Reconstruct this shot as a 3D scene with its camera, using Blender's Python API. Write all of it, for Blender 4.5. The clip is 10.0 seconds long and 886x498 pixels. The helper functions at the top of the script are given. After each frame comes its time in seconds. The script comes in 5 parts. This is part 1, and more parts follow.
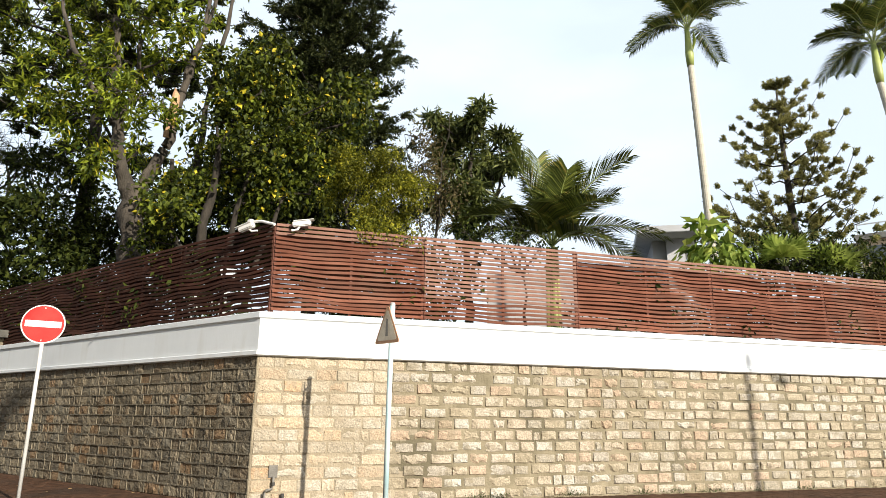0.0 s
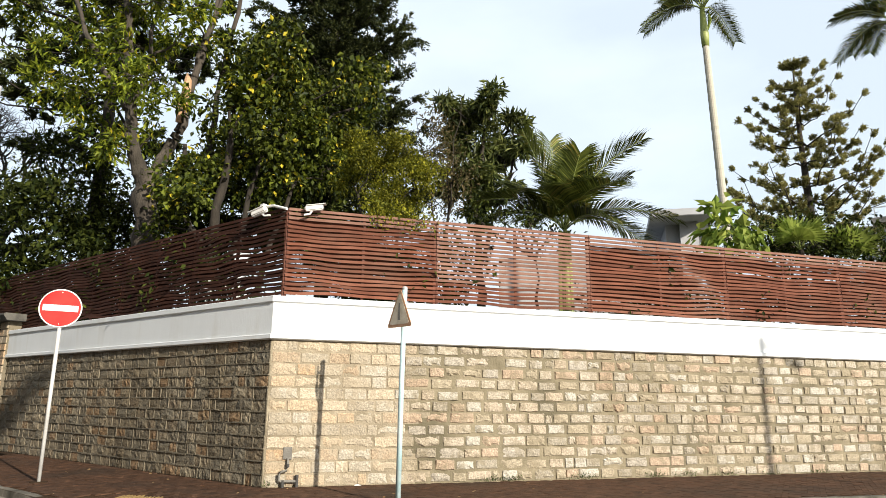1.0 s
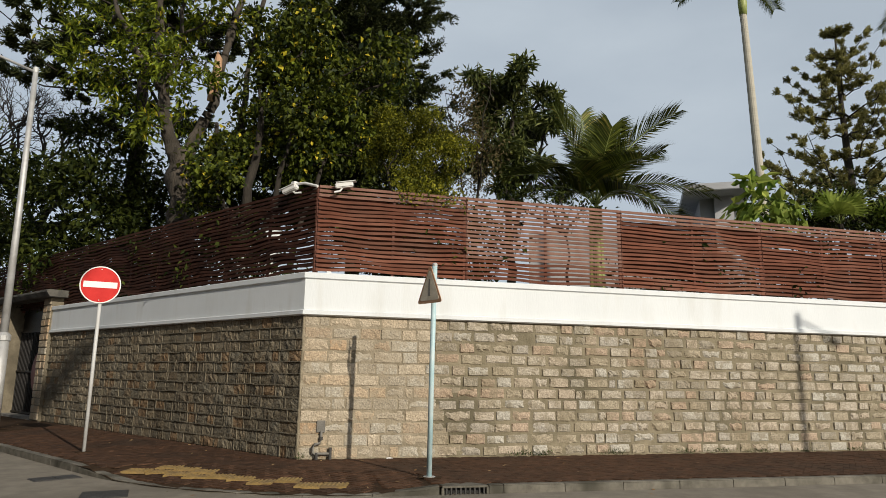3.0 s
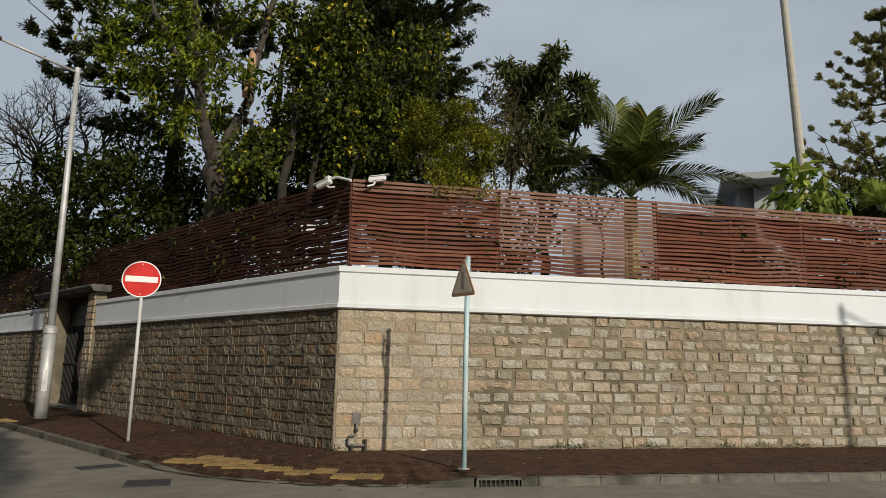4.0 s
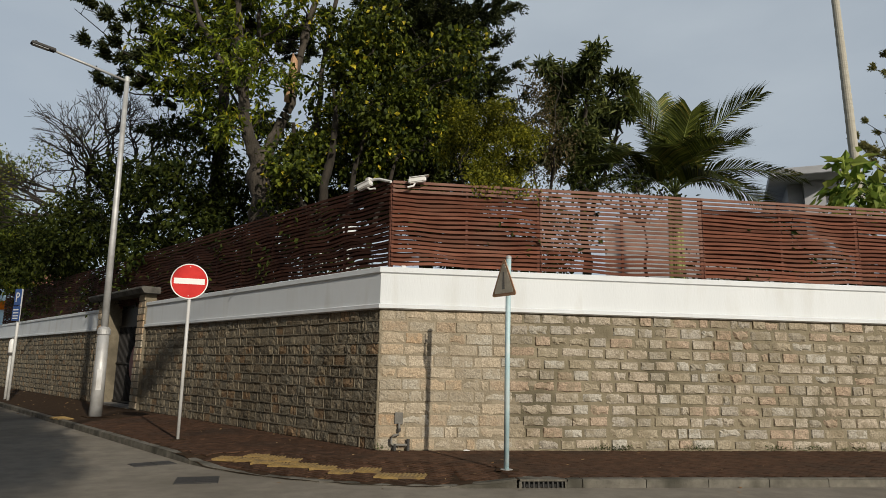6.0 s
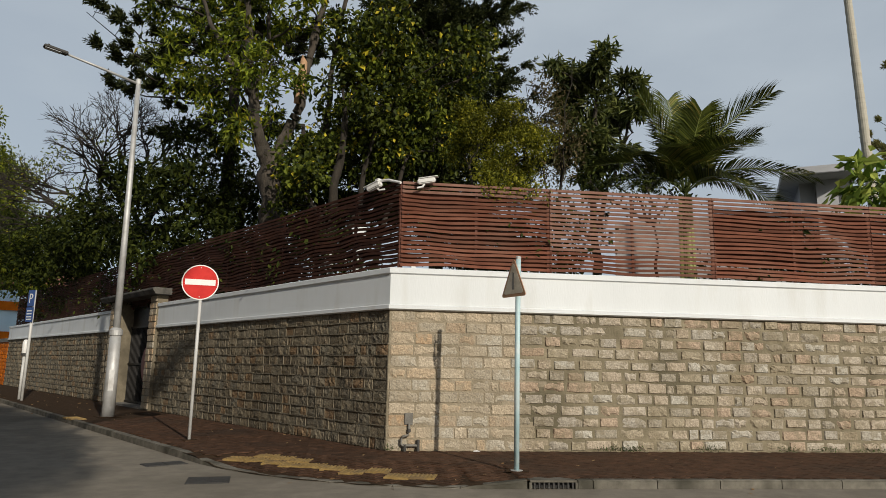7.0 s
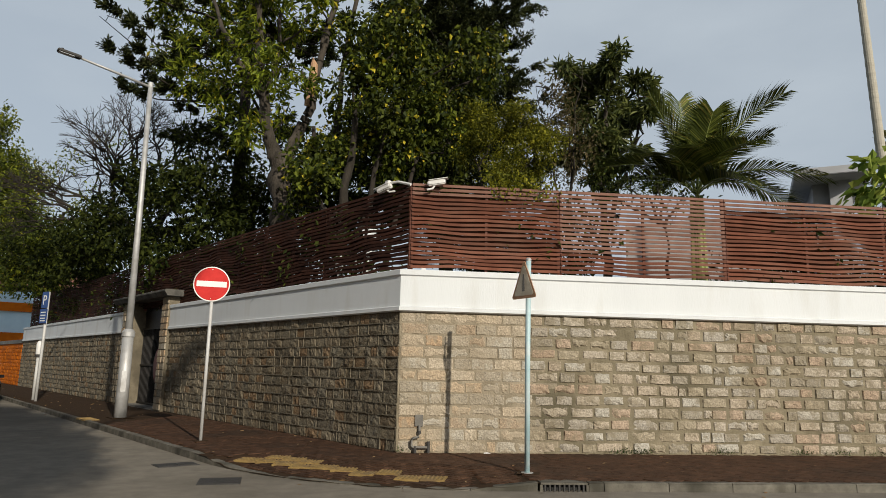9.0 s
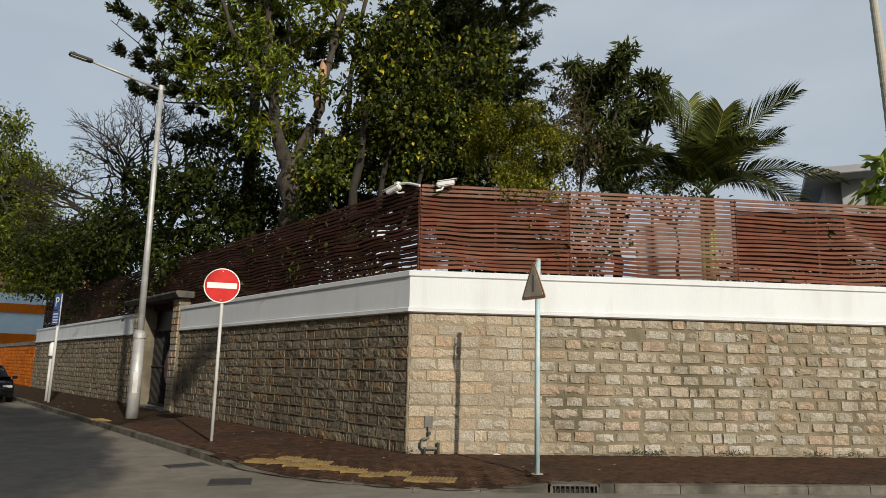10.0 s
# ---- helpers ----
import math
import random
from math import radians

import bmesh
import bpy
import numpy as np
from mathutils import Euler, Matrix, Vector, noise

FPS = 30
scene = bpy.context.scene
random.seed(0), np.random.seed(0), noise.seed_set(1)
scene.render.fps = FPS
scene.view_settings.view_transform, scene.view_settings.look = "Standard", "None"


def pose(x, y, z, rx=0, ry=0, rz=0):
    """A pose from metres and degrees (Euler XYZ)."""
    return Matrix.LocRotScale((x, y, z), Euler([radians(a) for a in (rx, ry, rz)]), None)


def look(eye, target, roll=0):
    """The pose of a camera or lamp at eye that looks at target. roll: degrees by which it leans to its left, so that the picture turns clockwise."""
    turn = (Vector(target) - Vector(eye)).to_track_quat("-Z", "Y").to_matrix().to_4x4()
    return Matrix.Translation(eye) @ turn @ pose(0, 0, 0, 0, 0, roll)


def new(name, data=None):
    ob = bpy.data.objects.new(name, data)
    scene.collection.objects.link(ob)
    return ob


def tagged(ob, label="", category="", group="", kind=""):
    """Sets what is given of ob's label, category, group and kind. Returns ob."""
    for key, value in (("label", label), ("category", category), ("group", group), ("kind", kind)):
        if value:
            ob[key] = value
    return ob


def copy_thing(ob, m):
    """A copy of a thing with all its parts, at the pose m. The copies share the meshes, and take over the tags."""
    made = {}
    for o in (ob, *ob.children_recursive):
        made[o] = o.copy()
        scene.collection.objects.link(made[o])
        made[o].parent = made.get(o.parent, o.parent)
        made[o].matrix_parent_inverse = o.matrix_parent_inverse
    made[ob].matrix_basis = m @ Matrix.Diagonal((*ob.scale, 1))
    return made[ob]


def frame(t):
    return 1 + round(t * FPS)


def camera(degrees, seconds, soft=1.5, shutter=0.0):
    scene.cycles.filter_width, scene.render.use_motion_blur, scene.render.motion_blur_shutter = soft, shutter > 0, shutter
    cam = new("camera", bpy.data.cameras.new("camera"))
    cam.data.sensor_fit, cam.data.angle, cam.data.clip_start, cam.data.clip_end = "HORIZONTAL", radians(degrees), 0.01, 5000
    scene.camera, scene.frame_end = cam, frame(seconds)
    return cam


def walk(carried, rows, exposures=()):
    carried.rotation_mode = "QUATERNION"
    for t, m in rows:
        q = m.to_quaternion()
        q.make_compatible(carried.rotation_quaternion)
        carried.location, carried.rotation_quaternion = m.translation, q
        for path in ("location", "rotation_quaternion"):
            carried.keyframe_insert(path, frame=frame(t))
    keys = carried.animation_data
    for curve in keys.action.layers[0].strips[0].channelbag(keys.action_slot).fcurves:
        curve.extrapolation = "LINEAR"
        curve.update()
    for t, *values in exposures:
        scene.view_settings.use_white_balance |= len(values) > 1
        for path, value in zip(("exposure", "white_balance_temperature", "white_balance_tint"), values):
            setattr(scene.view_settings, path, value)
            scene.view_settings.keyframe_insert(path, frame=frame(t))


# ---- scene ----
cam = camera(67.46, 10.0, soft=0.72)
PATH = [
    (0.0, pose(0, 0, 1.62, 104.21, -0.53, -1.13)),
    (0.5, pose(0, 0, 1.62, 103.59, -0.57, -0.53)),
    (1.0, pose(0, 0, 1.62, 102.82, -0.64, -0.09)),
    (1.5, pose(0, 0, 1.62, 102.31, -0.71, 0.36)),
    (2.0, pose(0, 0, 1.62, 101.76, -0.82, 0.90)),
    (2.5, pose(0, 0, 1.62, 101.26, -0.88, 1.52)),
    (4.0, pose(0, 0, 1.62, 100.08, -1.02, 5.36)),
    (4.5, pose(0, 0, 1.62, 100.14, -1.07, 6.92)),
    (5.0, pose(0, 0, 1.62, 100.05, -1.02, 7.75)),
    (5.5, pose(0, 0, 1.62, 99.97, -1.05, 8.35)),
    (6.0, pose(0, 0, 1.62, 100.04, -1.11, 8.89)),
    (7.5, pose(0, 0, 1.62, 100.08, -1.12, 9.86)),
    (8.0, pose(0, 0, 1.62, 100.17, -1.09, 9.55)),
    (8.5, pose(0, 0, 1.62, 100.23, -1.41, 10.08)),
    (9.0, pose(0, 0, 1.62, 100.21, -1.23, 10.59)),
    (9.5, pose(0, 0, 1.62, 100.23, -1.21, 11.04)),
    (10.0, pose(0, 0, 1.62, 100.28, -1.20, 11.40)),
]
EXPOSURES = [(0.0, 0.86), (0.5, 0.85), (1.0, 0.75), (1.5, 0.58), (2.0, 0.34), (2.5, 0.09), (4.0, -0.37), (5.0, -0.37), (7.5, -0.28), (10.0, -0.20)]
walk(cam, PATH, EXPOSURES)

# ---- world and sun ----
SUN = Vector((0.58, -0.715, 0.39)).normalized()
world = bpy.data.worlds.new("sky")
scene.world = world
world.use_nodes = True
wt = world.node_tree
wt.nodes.clear()
w_out = wt.nodes.new("ShaderNodeOutputWorld")
w_bg = wt.nodes.new("ShaderNodeBackground")
w_sky = wt.nodes.new("ShaderNodeTexSky")
w_sky.sky_type = 'NISHITA'
w_sky.sun_disc = False
w_sky.sun_elevation = math.asin(SUN.z)
w_sky.sun_rotation = math.atan2(SUN.x, SUN.y)
w_sky.air_density = 1.0
w_sky.dust_density = 2.5
w_sky.ozone_density = 1.5
w_tc = wt.nodes.new("ShaderNodeTexCoord")
w_map = wt.nodes.new("ShaderNodeMapping")
w_map.inputs["Scale"].default_value = (1.0, 1.0, 2.6)
w_noise = wt.nodes.new("ShaderNodeTexNoise")
w_noise.inputs["Scale"].default_value = 2.2
w_noise.inputs["Detail"].default_value = 6.0
w_ramp = wt.nodes.new("ShaderNodeValToRGB")
w_ramp.color_ramp.elements[0].position = 0.42
w_ramp.color_ramp.elements[0].color = (0.74, 0.74, 0.74, 1)
w_ramp.color_ramp.elements[1].position = 0.72
w_ramp.color_ramp.elements[1].color = (0.95, 0.95, 0.95, 1)
w_mix = wt.nodes.new("ShaderNodeMixRGB")
w_mix.inputs["Color2"].default_value = (6.0, 6.75, 7.45, 1)
wt.links.new(w_tc.outputs["Generated"], w_map.inputs["Vector"])
wt.links.new(w_map.outputs[0], w_noise.inputs["Vector"])
wt.links.new(w_noise.outputs["Fac"], w_ramp.inputs["Fac"])
# haze lies thick towards the horizon and thins overhead
w_sep = wt.nodes.new("ShaderNodeSeparateXYZ")
w_high = wt.nodes.new("ShaderNodeMapRange")
w_high.interpolation_type = 'SMOOTHSTEP'
w_high.inputs["From Min"].default_value, w_high.inputs["From Max"].default_value = 0.56, 0.92
w_high.inputs["To Min"].default_value, w_high.inputs["To Max"].default_value = 1.0, 0.12
w_thin = wt.nodes.new("ShaderNodeMath")
w_thin.operation = 'MULTIPLY'
wt.links.new(w_tc.outputs["Generated"], w_sep.inputs[0])
wt.links.new(w_sep.outputs["Z"], w_high.inputs["Value"])
wt.links.new(w_ramp.outputs["Color"], w_thin.inputs[0])
wt.links.new(w_high.outputs[0], w_thin.inputs[1])
wt.links.new(w_thin.outputs[0], w_mix.inputs["Fac"])
wt.links.new(w_sky.outputs["Color"], w_mix.inputs["Color1"])
wt.links.new(w_mix.outputs["Color"], w_bg.inputs["Color"])
w_bg.inputs["Strength"].default_value = 0.099
wt.links.new(w_bg.outputs[0], w_out.inputs["Surface"])

sun_data = bpy.data.lights.new("sun", 'SUN')
sun_data.energy = 4.4
sun_data.angle = radians(0.6)
sun_data.color = (1.0, 0.92, 0.79)
sun_ob = new("sun", sun_data)
sun_ob.matrix_world = look(SUN * 60, (0, 0, 0))

# ---- materials ----


def material(name, c1, c2=None, scale=6.0, rough=0.8, bump=0.0, bump_scale=None, metal=0.0, random_mix=0.0,
             c3=None, stain_scale=0.6, stain=0.0, island=False, stretch=(1, 1, 1), bump_distance=0.02, specular=0.5):
    """Two tones in noise, a third in large stains, and a spread of brightness from piece to piece."""
    m = bpy.data.materials.new(name)
    m.use_nodes = True
    nt = m.node_tree
    bs = nt.nodes["Principled BSDF"]
    bs.inputs["Roughness"].default_value = rough
    bs.inputs["Metallic"].default_value = metal
    bs.inputs["Specular IOR Level"].default_value = specular
    geo = nt.nodes.new("ShaderNodeNewGeometry")
    mp = nt.nodes.new("ShaderNodeMapping")
    mp.inputs["Scale"].default_value = stretch
    nt.links.new(geo.outputs["Position"], mp.inputs["Vector"])
    nz = nt.nodes.new("ShaderNodeTexNoise")
    nz.inputs["Scale"].default_value = scale
    nz.inputs["Detail"].default_value = 7.0
    nz.inputs["Roughness"].default_value = 0.62
    nt.links.new(mp.outputs[0], nz.inputs["Vector"])
    rp = nt.nodes.new("ShaderNodeValToRGB")
    rp.color_ramp.elements[0].position, rp.color_ramp.elements[1].position = 0.33, 0.68
    rp.color_ramp.elements[0].color = (*c1, 1)
    rp.color_ramp.elements[1].color = (*(c2 or [min(1, v * 1.25) for v in c1]), 1)
    nt.links.new(nz.outputs["Fac"], rp.inputs["Fac"])
    col = rp.outputs["Color"]
    if c3 and stain:
        n2 = nt.nodes.new("ShaderNodeTexNoise")
        n2.inputs["Scale"].default_value = stain_scale
        n2.inputs["Detail"].default_value = 5.0
        nt.links.new(mp.outputs[0], n2.inputs["Vector"])
        r2 = nt.nodes.new("ShaderNodeMapRange")
        r2.inputs["From Min"].default_value, r2.inputs["From Max"].default_value = 0.5, 0.68
        r2.inputs["To Max"].default_value = stain
        nt.links.new(n2.outputs["Fac"], r2.inputs["Value"])
        mx = nt.nodes.new("ShaderNodeMixRGB")
        mx.inputs["Color2"].default_value = (*c3, 1)
        nt.links.new(r2.outputs[0], mx.inputs["Fac"])
        nt.links.new(col, mx.inputs["Color1"])
        col = mx.outputs["Color"]
    if random_mix:
        if island:
            src = geo.outputs["Random Per Island"]
        else:
            src = nt.nodes.new("ShaderNodeObjectInfo").outputs["Random"]
        mr = nt.nodes.new("ShaderNodeMapRange")
        mr.inputs["To Min"].default_value, mr.inputs["To Max"].default_value = 1 - random_mix, 1 + random_mix
        nt.links.new(src, mr.inputs["Value"])
        hs = nt.nodes.new("ShaderNodeHueSaturation")
        nt.links.new(mr.outputs[0], hs.inputs["Value"])
        nt.links.new(col, hs.inputs["Color"])
        col = hs.outputs["Color"]
    nt.links.new(col, bs.inputs["Base Color"])
    if bump:
        n3 = nt.nodes.new("ShaderNodeTexNoise")
        n3.inputs["Scale"].default_value = bump_scale or scale * 6
        n3.inputs["Detail"].default_value = 8.0
        nt.links.new(mp.outputs[0], n3.inputs["Vector"])
        bp = nt.nodes.new("ShaderNodeBump")
        bp.inputs["Strength"].default_value = bump
        bp.inputs["Distance"].default_value = bump_distance
        nt.links.new(n3.outputs["Fac"], bp.inputs["Height"])
        nt.links.new(bp.outputs[0], bs.inputs["Normal"])
    return m


def stone_material(name, tones, mortar, smear, island):
    """Granite blocks in several tones, grained, with old mortar smeared over part of their faces."""
    m = bpy.data.materials.new(name)
    m.use_nodes = True
    nt = m.node_tree
    bs = nt.nodes["Principled BSDF"]
    bs.inputs["Roughness"].default_value = 0.9
    bs.inputs["Specular IOR Level"].default_value = 0.25
    geo = nt.nodes.new("ShaderNodeNewGeometry")
    src = geo.outputs["Random Per Island"] if island else nt.nodes.new("ShaderNodeObjectInfo").outputs["Random"]
    rp = nt.nodes.new("ShaderNodeValToRGB")
    rp.color_ramp.interpolation = 'CONSTANT'
    els = rp.color_ramp.elements
    while len(els) < len(tones):
        els.new(0.5)
    for i, c in enumerate(tones):
        els[i].position = i / len(tones)
        els[i].color = (*c, 1)
    nt.links.new(src, rp.inputs["Fac"])
    nz = nt.nodes.new("ShaderNodeTexNoise")
    nz.inputs["Scale"].default_value = 34
    nz.inputs["Detail"].default_value = 6
    nt.links.new(geo.outputs["Position"], nz.inputs["Vector"])
    mr = nt.nodes.new("ShaderNodeMapRange")
    mr.inputs["From Min"].default_value, mr.inputs["From Max"].default_value = 0.3, 0.7
    mr.inputs["To Min"].default_value, mr.inputs["To Max"].default_value = 0.66, 1.34
    nt.links.new(nz.outputs["Fac"], mr.inputs["Value"])
    hs = nt.nodes.new("ShaderNodeHueSaturation")
    nt.links.new(mr.outputs[0], hs.inputs["Value"])
    nt.links.new(rp.outputs["Color"], hs.inputs["Color"])
    n2 = nt.nodes.new("ShaderNodeTexNoise")
    n2.inputs["Scale"].default_value = 3.6
    n2.inputs["Detail"].default_value = 8
    n2.inputs["Roughness"].default_value = 0.7
    nt.links.new(geo.outputs["Position"], n2.inputs["Vector"])
    m2 = nt.nodes.new("ShaderNodeMapRange")
    m2.inputs["From Min"].default_value, m2.inputs["From Max"].default_value = 0.5, 0.56
    m2.inputs["To Max"].default_value = smear
    nt.links.new(n2.outputs["Fac"], m2.inputs["Value"])
    mx = nt.nodes.new("ShaderNodeMixRGB")
    mx.inputs["Color2"].default_value = (*mortar, 1)
    nt.links.new(m2.outputs[0], mx.inputs["Fac"])
    nt.links.new(hs.outputs["Color"], mx.inputs["Color1"])
    # grey-brown grime in broad patches with vertical runs
    mp = nt.nodes.new("ShaderNodeMapping")
    mp.inputs["Scale"].default_value = (0.8, 0.8, 0.35)
    nt.links.new(geo.outputs["Position"], mp.inputs["Vector"])
    n4 = nt.nodes.new("ShaderNodeTexNoise")
    n4.inputs["Scale"].default_value = 1.1
    n4.inputs["Detail"].default_value = 6
    nt.links.new(mp.outputs[0], n4.inputs["Vector"])
    m4 = nt.nodes.new("ShaderNodeMapRange")
    m4.inputs["From Min"].default_value, m4.inputs["From Max"].default_value = 0.48, 0.7
    m4.inputs["To Max"].default_value = 0.55
    nt.links.new(n4.outputs["Fac"], m4.inputs["Value"])
    mg = nt.nodes.new("ShaderNodeMixRGB")
    mg.blend_type = 'MULTIPLY'
    mg.inputs["Color2"].default_value = (0.62, 0.56, 0.47, 1)
    nt.links.new(m4.outputs[0], mg.inputs["Fac"])
    nt.links.new(mx.outputs["Color"], mg.inputs["Color1"])
    nt.links.new(mg.outputs["Color"], bs.inputs["Base Color"])
    n3 = nt.nodes.new("ShaderNodeTexNoise")
    n3.inputs["Scale"].default_value = 26
    n3.inputs["Detail"].default_value = 8
    nt.links.new(geo.outputs["Position"], n3.inputs["Vector"])
    bp = nt.nodes.new("ShaderNodeBump")
    bp.inputs["Strength"].default_value = 0.8
    bp.inputs["Distance"].default_value = 0.03
    nt.links.new(n3.outputs["Fac"], bp.inputs["Height"])
    nt.links.new(bp.outputs[0], bs.inputs["Normal"])
    return m


def leaf_material(name, dark, light, accent=None, accent_share=0.0, rough=0.6, translucent=0.38, specular=0.22):
    m = bpy.data.materials.new(name)
    m.use_nodes = True
    nt = m.node_tree
    bs = nt.nodes["Principled BSDF"]
    out = nt.nodes["Material Output"]
    bs.inputs["Roughness"].default_value = rough
    bs.inputs["Specular IOR Level"].default_value = specular
    geo = nt.nodes.new("ShaderNodeNewGeometry")
    rp = nt.nodes.new("ShaderNodeValToRGB")
    els = rp.color_ramp.elements
    els[0].color, els[1].color = (*dark, 1), (*light, 1)
    els[1].position = 1.0 - accent_share
    mid = els.new(0.55)
    mid.color = (*[a * 0.55 + b * 0.45 for a, b in zip(dark, light)], 1)
    els = rp.color_ramp.elements
    if accent:
        e = els.new(min(0.999, 1.0 - accent_share + 0.005))
        e.color = (*accent, 1)
    nt.links.new(geo.outputs["Random Per Island"], rp.inputs["Fac"])
    nz = nt.nodes.new("ShaderNodeTexNoise")
    nz.inputs["Scale"].default_value = 0.9
    nt.links.new(geo.outputs["Position"], nz.inputs["Vector"])
    mr = nt.nodes.new("ShaderNodeMapRange")
    mr.inputs["From Min"].default_value, mr.inputs["From Max"].default_value = 0.3, 0.7
    mr.inputs["To Min"].default_value, mr.inputs["To Max"].default_value = 0.55, 1.4
    nt.links.new(nz.outputs["Fac"], mr.inputs["Value"])
    hs = nt.nodes.new("ShaderNodeHueSaturation")
    nt.links.new(mr.outputs[0], hs.inputs["Value"])
    nt.links.new(rp.outputs["Color"], hs.inputs["Color"])
    nt.links.new(hs.outputs["Color"], bs.inputs["Base Color"])
    tr = nt.nodes.new("ShaderNodeBsdfTranslucent")
    nt.links.new(hs.outputs["Color"], tr.inputs["Color"])
    ms = nt.nodes.new("ShaderNodeMixShader")
    ms.inputs["Fac"].default_value = translucent
    nt.links.new(bs.outputs[0], ms.inputs[1])
    nt.links.new(tr.outputs[0], ms.inputs[2])
    nt.links.new(ms.outputs[0], out.inputs["Surface"])
    return m


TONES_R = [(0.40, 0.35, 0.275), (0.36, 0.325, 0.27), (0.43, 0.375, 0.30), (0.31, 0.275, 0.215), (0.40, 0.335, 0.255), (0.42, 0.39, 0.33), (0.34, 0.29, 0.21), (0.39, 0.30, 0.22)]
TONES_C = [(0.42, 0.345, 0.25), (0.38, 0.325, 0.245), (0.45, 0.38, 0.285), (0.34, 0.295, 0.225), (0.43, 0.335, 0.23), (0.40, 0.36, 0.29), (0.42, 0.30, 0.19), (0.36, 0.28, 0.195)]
# side-street granite: its weak raking light is put into darker tones
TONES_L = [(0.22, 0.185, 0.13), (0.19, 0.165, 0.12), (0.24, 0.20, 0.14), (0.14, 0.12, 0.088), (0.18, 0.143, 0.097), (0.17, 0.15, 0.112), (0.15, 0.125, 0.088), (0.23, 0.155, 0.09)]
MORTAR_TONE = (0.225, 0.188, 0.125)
STONE_R = stone_material("granite_sunny", TONES_R, (0.235, 0.198, 0.133), 0.6, False)
STONE_C = stone_material("granite_repointed", TONES_C, (0.35, 0.295, 0.215), 0.65, False)
STONE_RJ = stone_material("granite_sunny_rest", TONES_R, (0.235, 0.198, 0.133), 0.6, True)
STONE_L = stone_material("granite_shaded", TONES_L, MORTAR_TONE, 0.3, False)
STONE_LJ = stone_material("granite_shaded_rest", TONES_L, MORTAR_TONE, 0.3, True)
MORTAR = material("mortar", (0.15, 0.127, 0.08), (0.275, 0.233, 0.157), 2.2, 0.95, 0.9, 26, c3=(0.095, 0.082, 0.05), stain=0.8, stain_scale=0.7)
MORTAR_C = material("beige_mortar", (0.235, 0.195, 0.132), (0.36, 0.305, 0.22), 4.0, 0.95, 1.0, 26, c3=(0.16, 0.132, 0.088), stain=0.7, stain_scale=1.6)
# pointing of the side-street face, its shade mixed into a darker mortar
MORTAR_L = material("shaded_pointing", (0.13, 0.11, 0.075), (0.205, 0.173, 0.12), 6, 0.95, 0.9, 30, c3=(0.08, 0.067, 0.045), stain=0.7, stain_scale=0.9)
WHITE = material("white_paint", (0.655, 0.68, 0.69), (0.71, 0.735, 0.745), 1.2, 0.75, 0.15, 40, c3=(0.53, 0.53, 0.50), stain=0.45, stain_scale=2.4, stretch=(1, 1, 0.18))
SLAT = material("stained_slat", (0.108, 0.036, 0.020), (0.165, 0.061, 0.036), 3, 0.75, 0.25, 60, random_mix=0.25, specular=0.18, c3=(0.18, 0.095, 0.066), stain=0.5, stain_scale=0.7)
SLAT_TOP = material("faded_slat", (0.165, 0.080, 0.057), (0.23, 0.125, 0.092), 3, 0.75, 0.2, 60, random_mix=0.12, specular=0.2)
# side-street slats: the shade on those panels is put into a darker brown
SLAT_SHADED = material("shaded_slat", (0.036, 0.0145, 0.009), (0.062, 0.025, 0.016), 3, 0.8, 0.25, 60, random_mix=0.25, specular=0.12)
POST = material("fence_post", (0.10, 0.035, 0.022), (0.15, 0.055, 0.035), 4, 0.7, 0.2, 40)
ASPHALT = material("worn_road", (0.195, 0.172, 0.138), (0.265, 0.236, 0.19), 3.0, 0.9, 0.5, 120, c3=(0.145, 0.127, 0.10), stain=0.7, stain_scale=0.35, bump_distance=0.01, specular=0.1)
PAVER = material("paver", (0.052, 0.029, 0.018), (0.098, 0.052, 0.031), 4.0, 0.8, 0.4, 70, random_mix=0.22, island=True, c3=(0.042, 0.029, 0.021), stain=0.75, stain_scale=0.55, bump_distance=0.008, specular=0.12)
PAVER_ONE = material("paver_single", (0.052, 0.029, 0.018), (0.098, 0.052, 0.031), 4.0, 0.8, 0.4, 70, random_mix=0.22, c3=(0.042, 0.029, 0.021), stain=0.75, stain_scale=0.55, bump_distance=0.008, specular=0.12)
PAVE_BED = material("pavement_bed", (0.036, 0.022, 0.013), (0.060, 0.037, 0.021), 5.0, 0.95, 0.4, 60, specular=0.1)
KERB = material("kerb_concrete", (0.105, 0.097, 0.08), (0.20, 0.184, 0.152), 4.0, 0.9, 0.6, 50, random_mix=0.16, c3=(0.055, 0.052, 0.04), stain=0.8, stain_scale=1.3, specular=0.12)
TACTILE = material("tactile_yellow", (0.21, 0.135, 0.04), (0.30, 0.20, 0.07), 9.0, 0.8, 0.3, 60, random_mix=0.12, c3=(0.15, 0.10, 0.05), stain=0.8, stain_scale=4.0)
STEEL = material("galvanised_steel", (0.42, 0.42, 0.41), (0.56, 0.56, 0.55), 3.0, 0.55, 0.1, 30, metal=0.35, c3=(0.30, 0.28, 0.25), stain=0.5, stain_scale=2.2)
GREYPOLE = material("grey_pole_paint", (0.50, 0.50, 0.49), (0.60, 0.60, 0.58), 4.0, 0.5, 0.1, 30, c3=(0.38, 0.36, 0.33), stain=0.5, stain_scale=2.0)
BLUEPOLE = material("pale_blue_pole_paint", (0.36, 0.52, 0.55), (0.47, 0.62, 0.64), 5.0, 0.5, 0.12, 40, c3=(0.60, 0.66, 0.66), stain=0.7, stain_scale=2.5)
